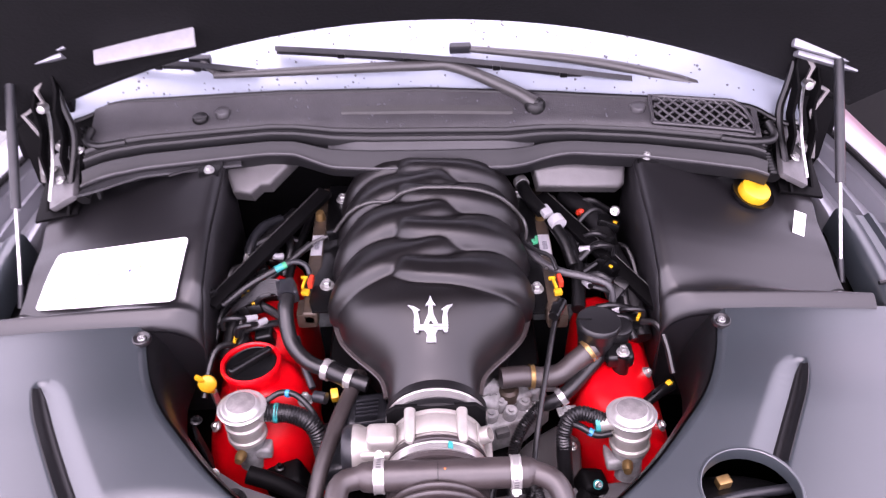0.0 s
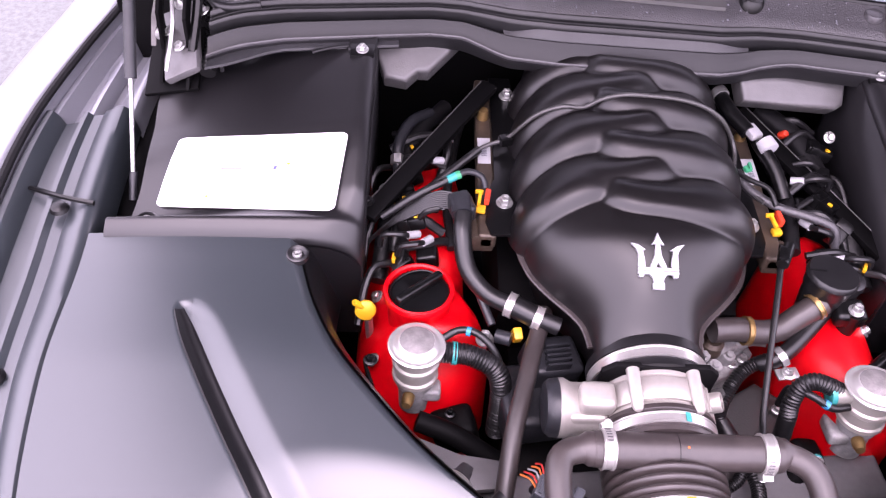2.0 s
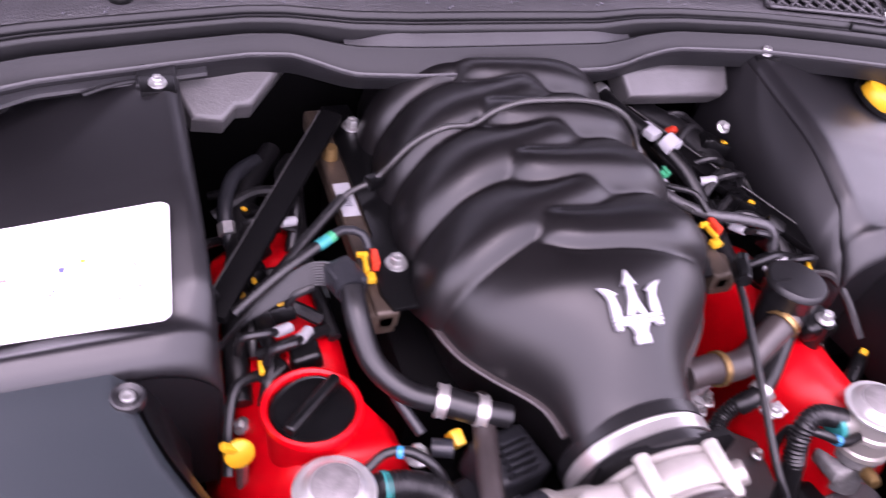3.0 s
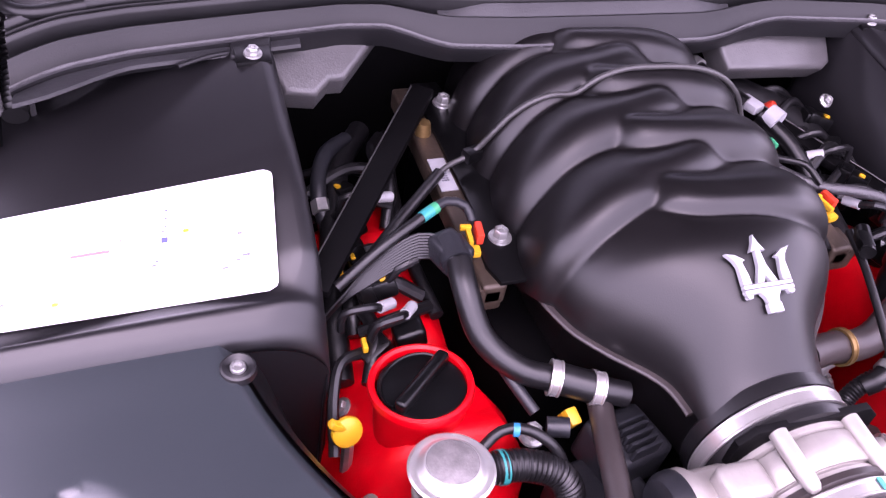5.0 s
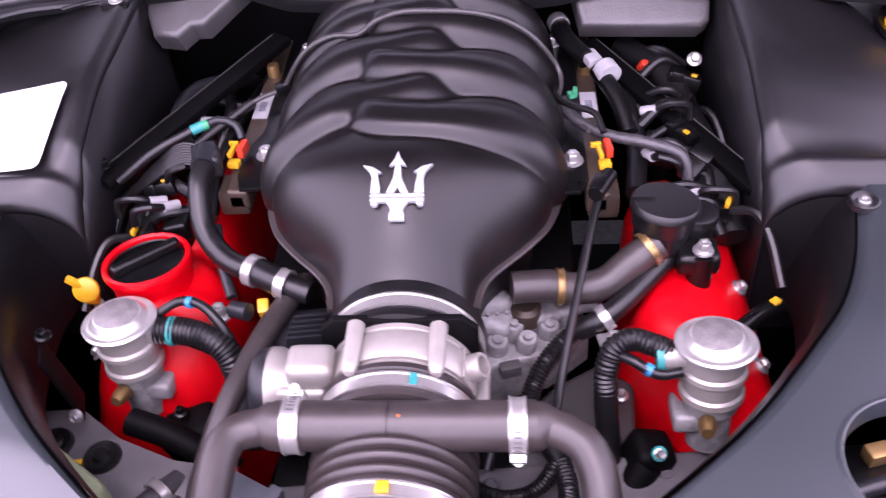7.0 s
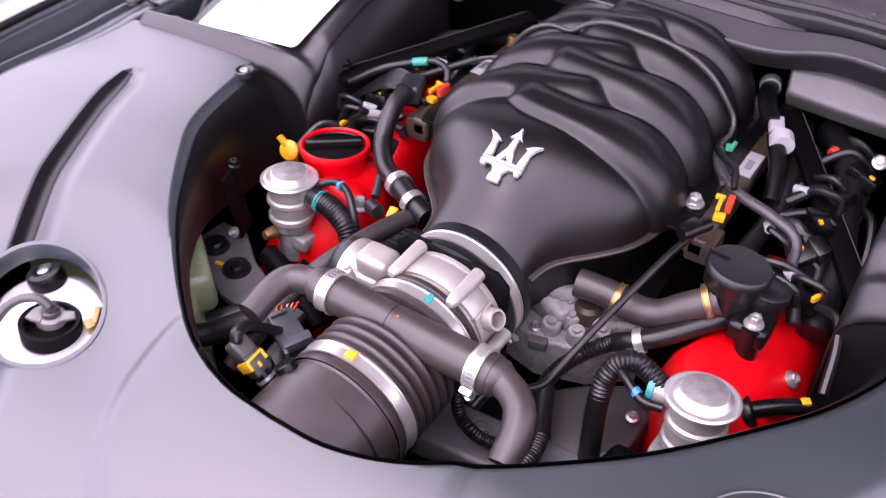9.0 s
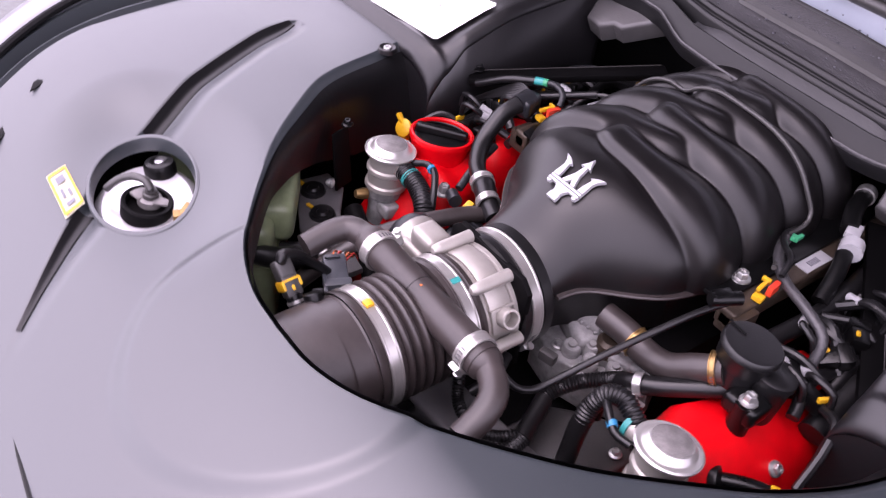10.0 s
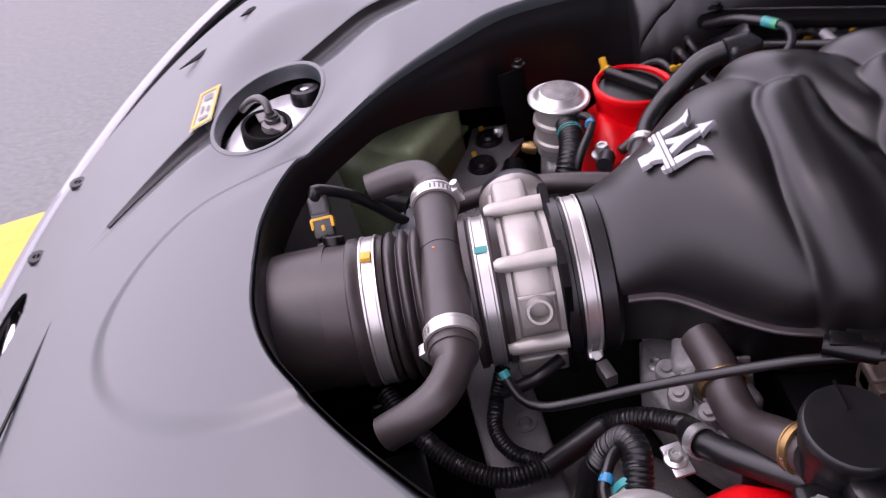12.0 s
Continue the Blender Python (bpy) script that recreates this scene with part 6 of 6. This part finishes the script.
def engine_block():
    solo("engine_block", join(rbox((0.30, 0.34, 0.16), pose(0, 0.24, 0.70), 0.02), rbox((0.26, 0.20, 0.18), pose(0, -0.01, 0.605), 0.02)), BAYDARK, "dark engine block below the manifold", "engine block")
    root = thing("thermostat_housing", (0.09, 0.02, 0.72), "rough cast aluminium thermostat housing with ribs and bolts", "housing")
    part("base", prism([(0.030, -0.012), (0.070, -0.020), (0.120, -0.004), (0.158, 0.030), (0.150, 0.056), (0.095, 0.060), (0.050, 0.048), (0.026, 0.026)], 0.050, pose(0, 0, 0.712), 0.005, 3), ALU_ROUGH, root)
    part("body", join(rbox((0.058, 0.046, 0.036), pose(0.062, 0.030, 0.776, 8, 10, -16), 0.010, 3), rbox((0.044, 0.036, 0.026), pose(0.108, 0.034, 0.772, 4, 6, 20), 0.008, 3), tube([V(0.030, 0.022, 0.772), V(0.052, 0.022, 0.788), V(0.084, 0.030, 0.792)], 0.011, 14)), ALU_ROUGH, root)
    part("slot_plate", join(rbox((0.008, 0.036, 0.046), pose(0.030, 0.012, 0.768, 0, 14, -14), 0.003), rbox((0.012, 0.010, 0.048), pose(0.028, -0.004, 0.766, 0, 14, -14), 0.003), rbox((0.012, 0.010, 0.048), pose(0.034, 0.028, 0.770, 0, 14, -14), 0.003)), ALU_ROUGH, root)
    part("slot", rbox((0.003, 0.018, 0.030), pose(0.0345, 0.012, 0.772, 0, 14, -14), 0.001), BAYDARK, root, "dark slot")
    for i in range(6):
        part("rib", rbox((0.0032, 0.040, 0.010), pose(0.046 + 0.0085 * i, 0.026 + 0.002 * i, 0.796 - 0.0012 * i, 8, 10, -16), 0.0012), ALU_ROUGH, root)
    for x, y, z, r, h in ((0.074, 0.000, 0.764, 0.010, 0.016), (0.100, 0.002, 0.762, 0.009, 0.020), (0.088, 0.014, 0.766, 0.008, 0.020), (0.120, 0.018, 0.764, 0.009, 0.016), (0.136, 0.036, 0.764, 0.010, 0.018), (0.114, 0.050, 0.764, 0.008, 0.018), (0.090, 0.052, 0.766, 0.008, 0.014)):
        part("boss", lathe([(0, h), (r * 0.45, h), (r * 0.5, h - 0.003), (r * 0.85, h - 0.003), (r, h - 0.005), (r * 1.05, -0.01)], pose(x, y, z, 8, 6, 0), 20), ALU_ROUGH, root)
    part("dome", lathe([(0, 0.010), (0.010, 0.009), (0.014, 0.005), (0.015, -0.01)], pose(0.100, 0.026, 0.784), 24), RAIL, root, "tarnished domed plug")
    for x, y in ((0.128, 0.012), (0.142, 0.020), (0.060, -0.006)):
        part("bolt", bolt_bm(pose(x, y, 0.763), 0.0065), ZINC, root)
    part("arm", tube([V(0.128, 0.030, 0.774), V(0.150, 0.034, 0.782), V(0.166, 0.030, 0.786)], 0.007, 12), ALU_ROUGH, root)
    fc = thing("timing_cover", (0.14, -0.04, 0.70), "dark grey cast timing cover below the thermostat housing", "cover")
    part("casting", prism([(0.090, -0.105), (0.160, -0.095), (0.192, -0.060), (0.196, -0.010), (0.165, 0.012), (0.125, -0.012), (0.095, -0.040)], 0.040, pose(0, 0, 0.692, 6, 0, 0), 0.006, 3), BOXGREY, fc)
    for x, y in ((0.168, -0.082), (0.182, -0.030)):
        part("bolt", bolt_bm(pose(x, y, 0.734, 6, 0, 0), 0.0065), ZINC, fc)
    g = thing("left_bracket", (-0.1, 0.0, 0.78), "dark grey cast bracket with ribs", "bracket")
    part("casting", join(rbox((0.06, 0.05, 0.04), pose(-0.092, -0.01, 0.785, 0, 10, 15), 0.008, 3), rbox((0.07, 0.08, 0.05), pose(-0.115, -0.045, 0.755, 0, 0, 10), 0.01, 3)), GREYPL, g)
    for i in range(5):
        part("rib", rbox((0.030, 0.003, 0.02), pose(-0.088, -0.030 + 0.007 * i, 0.806 - 0.001 * i, 0, 10, 15), 0.001), GREYPL, g)
    w = thing("wiring_plug", (-0.125, -0.165, 0.80), "grey multi-way plug with orange and red wires", "plug")
    part("shell", join(rbox((0.042, 0.024, 0.018), pose(-0.104, -0.180, 0.812, 0, 8, -24), 0.003), rbox((0.010, 0.028, 0.022), pose(-0.086, -0.188, 0.812, 0, 8, -24), 0.002)), CONNECTOR, w)
    part("lever", join(rbox((0.036, 0.004, 0.008), pose(-0.098, -0.197, 0.818, 0, 8, -24), 0.0015), rbox((0.004, 0.016, 0.004), pose(-0.118, -0.176, 0.824, 0, 8, -24), 0.001)), CONNECTOR, w)
    part("header", rbox((0.040, 0.040, 0.022), pose(-0.074, -0.200, 0.800, 0, 0, -24), 0.003), BLACK, w, "black plug header")
    for i in range(5):
        part("wire", tube([V(-0.122 + 0.002 * i, -0.176 + 0.003 * i, 0.814), V(-0.128 + 0.003 * i, -0.168 + 0.004 * i, 0.820), V(-0.136 + 0.004 * i, -0.156 + 0.003 * i, 0.806)], 0.0010, 6), (WIRE_O, WIRE_R, WHITEPL)[i % 3], w)
    x = thing("cross_member", (0.0, -0.15, 0.71), "grey painted steel cross member below the throttle", "cross member")
    part("beam", join(rbox((0.46, 0.055, 0.035), pose(0.06, -0.128, 0.712, 0, 0, 6), 0.006, 3), prism([(-0.325, -0.060), (-0.330, -0.112), (-0.294, -0.122), (-0.242, -0.146), (-0.180, -0.152), (-0.150, -0.148), (-0.150, -0.116), (-0.193, -0.110), (-0.247, -0.088), (-0.290, -0.058)], 0.008, pose(0, 0, 0.747), 0.002)), MEMBER, x)
    for px, py, pz in ((0.068, -0.116, 0.7295), (0.21, -0.10, 0.7295)):
        part("rivet", lathe([(0, 0.002), (0.004, 0.002), (0.006, 0.0), (0.010, 0.001), (0.011, -0.002)], pose(px, py, pz), 20), MEMBER, x)
    for px, py, pz in ((-0.254, -0.109, 0.7565), (-0.300, -0.096, 0.7565)):
        part("rubber_bush", lathe([(0, 0.006), (0.006, 0.006), (0.008, 0.003), (0.014, 0.004), (0.016, 0.0), (0.016, -0.004)], pose(px, py, pz), 24), RUBBER, x)
        part("yellow_mark", rbox((0.010, 0.005, 0.003), pose(px - 0.020, py - 0.006, pz + 0.001, 0, 0, 10), 0.001), YELLOW, x)
    u = thing("wheel_house_bracket", (-0.29, -0.06, 0.80), "dark grey folded sheet bracket beside the air valve", "bracket")
    part("upright", rbox((0.003, 0.030, 0.080), pose(-0.290, -0.062, 0.800, 0, -6, 20), 0.001), BAYDARK, u)
    part("bolt", bolt_bm(pose(-0.292, -0.054, 0.846), 0.007), BLACK, u)
    part("small_bolt", bolt_bm(pose(-0.278, -0.083, 0.778, 60, 0, 0), 0.006), ZINC, u)
    r = thing("coolant_tank", (-0.27, -0.20, 0.74), "milky green-white plastic coolant tank", "tank")
    part("shell", join(rbox((0.16, 0.15, 0.16), pose(-0.300, -0.225, 0.735, 0, 0, -34), 0.018, 4), rbox((0.10, 0.09, 0.05), pose(-0.270, -0.185, 0.800, 0, 0, -34), 0.014, 4)), TANK, r)
    part("seam", rbox((0.164, 0.154, 0.006), pose(-0.300, -0.225, 0.760, 0, 0, -34), 0.002), TANK, r)
    part("neck_fitting", tube([V(-0.262, -0.21, 0.775), V(-0.250, -0.205, 0.79), V(-0.235, -0.20, 0.795)], 0.010, 14), RUBBER, r)
    a = thing("pulley_mount", (0.2, -0.09, 0.75), "dark cast accessory mount at the front of the engine", "mount", group="accessory mounts")
    part("casting", join(rbox((0.036, 0.036, 0.05), pose(0.196, -0.088, 0.722, 0, 20, 10), 0.010, 3), tube([V(0.196, -0.100, 0.735), V(0.17, -0.125, 0.70)], 0.013, 16)), BAYDARK, a)
    part("bolt", bolt_bm(pose(0.204, -0.100, 0.750, 40, 10, 0), 0.0055, 0.010), ZINC, a)
    part("paint_mark", lathe([(0.0045, 0.0), (0.0064, 0.0), (0.0062, 0.0022), (0.0045, 0.0022)], pose(0.204, -0.100, 0.750, 40, 10, 0), 20, closed=True), TEAL, a, "teal paint mark")
    a = thing("pulley_mount", (-0.2, -0.06, 0.72), "dark cast accessory mount at the front of the engine", "mount", group="accessory mounts")
    part("casting", join(rbox((0.05, 0.04, 0.05), pose(-0.195, -0.060, 0.715, 0, -15, 10), 0.010, 3), tube([V(-0.24, -0.075, 0.76), V(-0.20, -0.085, 0.75), V(-0.15, -0.10, 0.72)], 0.012, 16)), BAYDARK, a)
    part("bolt", bolt_bm(pose(-0.203, -0.058, 0.748), 0.006), BLACK, a)


engine_block()


# ---- small wiring and clutter on both banks ----
def ignition_wiring(s):
    """Plugs, white sleeves and short leads over the cam cover."""
    root = thing("ignition_wiring", (s * 0.24, 0.16, 0.81), "black ignition wiring with plugs and white sleeves over the cam cover", "wiring", group="ignition wiring")
    rnd = random.Random(11 if s < 0 else 23)
    base = 0.812 if s < 0 else 0.832
    for y in (0.115, 0.195, 0.275):
        c = V(s * (0.235 + rnd.uniform(-0.01, 0.01)), y, base)
        part("coil", join(rbox((0.036, 0.03, 0.026) if s > 0 else (0.026, 0.022, 0.022), Matrix.Translation(c) @ pose(0, 0, 0, 0, s * 12, rnd.uniform(-20, 20)), 0.005, 3),
                          lathe([(0.013, 0.0), (0.013, -0.05), (0, -0.05)], Matrix.Translation(c), 18)), BLACK, root)
        q = c + V(s * 0.03, -0.01, -0.002)
        part("plug", rbox((0.026, 0.017, 0.016), Matrix.Translation(q) @ pose(0, 0, 0, 0, s * 25, rnd.uniform(-30, 30)), 0.003), BLACK, root)
        part("yellow_clip", rbox((0.004, 0.012, 0.006), Matrix.Translation(q + V(s * 0.010, 0.0, 0.009)) @ pose(0, 0, 0, 0, 0, rnd.uniform(-30, 30)), 0.001), YELLOW, root)
        a = q + V(s * 0.012, 0, 0)
        part("lead", tube([a, a + V(s * 0.02, -0.012, 0.006), a + V(s * 0.03, -0.035, -0.006), a + V(s * 0.036, -0.07, -0.03)], 0.0045, 8), RUBBER, root)
    for x, y, z, a in ((0.236, 0.118, 0.838, 40), (0.252, 0.128, 0.836, 60), (0.218, 0.165, 0.852, 20), (0.226, 0.238, 0.852, 70)):
        y += 0.0 if s < 0 else -0.012
        m = pose(s * x, y, z + (0.0 if s < 0 else 0.006), 70, 0, s * a)
        part("white_sleeve", lathe([(0, -0.008), (0.0048, -0.008), (0.0048, 0.008), (0, 0.008)], m, 14), WHITEPL, root, "white heat sleeve")
        p0 = m @ V(0, 0, 0.008)
        d = (m.to_3x3() @ V(0, 0, 1)).normalized()
        part("loop_lead", tube([p0, p0 + d * 0.012 + V(0, 0, 0.004), p0 + d * 0.022 + V(s * 0.012, 0.006, -0.004), p0 + d * 0.012 + V(s * 0.022, 0.0, -0.018)], 0.0036, 8), RUBBER, root)
    for k in range(5 if s > 0 else 3):
        y0 = 0.10 + 0.05 * k
        part("harness", tube([V(s * 0.275, y0 - 0.02, base - 0.012), V(s * (0.262 + 0.01 * (k % 2)), y0 + 0.02, base + 0.004), V(s * 0.27, y0 + 0.07, base - 0.006)], 0.0065, 10), RUBBER, root)


for s in (-1, 1):
    ignition_wiring(s)


def bank_harness(s):
    """Thick taped harness with branch leads that lies over the rear of a cam cover."""
    root = thing("engine_harness", (s * 0.25, 0.25, 0.80), "black taped engine harness with branch leads and clips", "wiring harness", group="engine harnesses")
    rnd = random.Random(31 if s < 0 else 47)
    z0 = 0.815 if s < 0 else 0.835
    part("trunk", tube([V(s * 0.292, 0.10, z0 - 0.035), V(s * 0.285, 0.17, z0 - 0.012), V(s * 0.270, 0.24, z0), V(s * 0.250, 0.31, z0 + 0.012), V(s * 0.215, 0.37, z0 + 0.01)], 0.015 if s > 0 else 0.011, 16), RUBBER, root)
    part("trunk", tube([V(s * 0.205, 0.13, z0 - 0.004), V(s * 0.212, 0.20, z0 + 0.006), V(s * 0.205, 0.28, z0 + 0.010), V(s * 0.19, 0.36, z0 + 0.01)], 0.010 if s > 0 else 0.006, 14), RUBBER, root)
    for k in range(9 if s > 0 else 6):
        y = 0.125 + (0.026 if s > 0 else 0.040) * k
        a = V(s * rnd.uniform(0.272, 0.288), y, z0 + rnd.uniform(-0.006, 0.008))
        b = V(s * rnd.uniform(0.205, 0.222), y + rnd.uniform(-0.03, 0.03), z0 + rnd.uniform(0.0, 0.016))
        mid = (a + b) / 2 + V(0, rnd.uniform(-0.012, 0.012), rnd.uniform(0.010, 0.024))
        part("branch", tube([a, mid, b], rnd.uniform(0.0032, 0.0062), 9), RUBBER, root)
    for k in range(4):
        p = V(s * rnd.uniform(0.225, 0.27), 0.15 + 0.045 * k, z0 + rnd.uniform(0.008, 0.02))
        m = Matrix.Translation(p) @ pose(0, 0, 0, rnd.uniform(-20, 20), rnd.uniform(-20, 20), rnd.uniform(0, 180))
        part("connector", join(rbox((0.034, 0.018, 0.016), m, 0.003), rbox((0.012, 0.021, 0.019), m @ pose(0.008, 0, 0), 0.002)), BLACK, root)
        part("tape", rbox((0.006, 0.004, 0.003), m @ pose(-0.008, 0.004, 0.009), 0.0008), YELLOW, root, "yellow tape mark")


for s in (-1, 1):
    bank_harness(s)


def rear_clutter():
    for s in (-1, 1):
        h = thing("heater_pipe", (s * 0.27, 0.3, 0.8), "dark bent heater pipe near the firewall", "pipe", group="heater pipes")
        part("pipe", tube([V(s * 0.235, 0.345, 0.835), V(s * 0.262, 0.315, 0.842), V(s * 0.276, 0.275, 0.832), V(s * 0.27, 0.235, 0.80)], 0.0075, 12), GREYPL, h)
        part("pipe", tube([V(s * 0.20, 0.35, 0.83), V(s * 0.218, 0.31, 0.845), V(s * 0.212, 0.27, 0.84), V(s * 0.222, 0.235, 0.815)], 0.006, 12), RUBBER, h)
        part("end_nut", lathe([(0, 0.006), (0.009, 0.006), (0.009, -0.006), (0, -0.006)], aim(V(s * 0.276, 0.262, 0.826), V(0, -1, -0.4)), 6), ZINC, h)
    r = thing("red_cap", (0.265, 0.31, 0.84), "small red plastic cap on a valve", "cap")
    part("cap", lathe([(0, 0.006), (0.004, 0.005), (0.0055, 0.002), (0.0055, -0.006), (0, -0.006)], pose(0.232, 0.315, 0.855, 30, 20, 0), 18), ORANGE, r)
    p = thing("oil_sensor", (0.29, 0.01, 0.77), "black sensor plug with yellow clip at the cam cover", "sensor")
    part("plug", join(tube([V(0.272, -0.012, 0.792), V(0.296, 0.006, 0.796), V(0.318, 0.022, 0.792)], 0.0075, 12), lathe([(0, 0.012), (0.014, 0.010), (0.016, 0.0), (0.012, -0.008), (0, -0.008)], aim(V(0.270, -0.016, 0.790), V(0.8, 0.4, 0.5)), 20)), BLACK, p)
    part("clip", rbox((0.008, 0.007, 0.006), pose(0.312, 0.018, 0.800, 0, 0, 35), 0.001), YELLOW, p)
    b = thing("bank_bolt", (-0.152, 0.0, 0.80), "bright nut and hose union on the cam cover front", "union")
    part("nut", bolt_bm(pose(-0.168, 0.004, 0.806), 0.010, 0.012), ZINC, b)
    part("union", join(tube([V(-0.156, 0.006, 0.812), V(-0.14, 0.0, 0.814)], 0.008, 14), tube([V(-0.16, 0.02, 0.812), V(-0.175, 0.055, 0.825), V(-0.185, 0.09, 0.835)], 0.005, 10)), GREYPL, b)
    t = thing("throttle_lead", (0.07, -0.1, 0.78), "black lead and bracket under the throttle body", "cable")
    part("lead", tube([V(0.060, -0.080, 0.79), V(0.072, -0.105, 0.785), V(0.066, -0.128, 0.770)], 0.0055, 12), RUBBER, t)
    part("bracket", rbox((0.018, 0.010, 0.012), pose(0.086, -0.050, 0.796, 0, 0, 15), 0.002), BOXGREY, t)
    # dark box and strap low at the front right
    k = thing("fan_box", (0.09, -0.2, 0.7), "black plastic fan shroud box below the duct", "box")
    part("shell", join(rbox((0.13, 0.06, 0.07), pose(0.12, -0.225, 0.665, 0, 0, 8), 0.006), rbox((0.018, 0.09, 0.016), pose(0.02, -0.20, 0.715, 0, 0, 8), 0.004)), BLACK, k)
    part("strap", tube([V(0.05, -0.225, 0.742), V(0.06, -0.22, 0.752), V(0.075, -0.215, 0.742)], 0.003, 8), MEMBER, k)


rear_clutter()
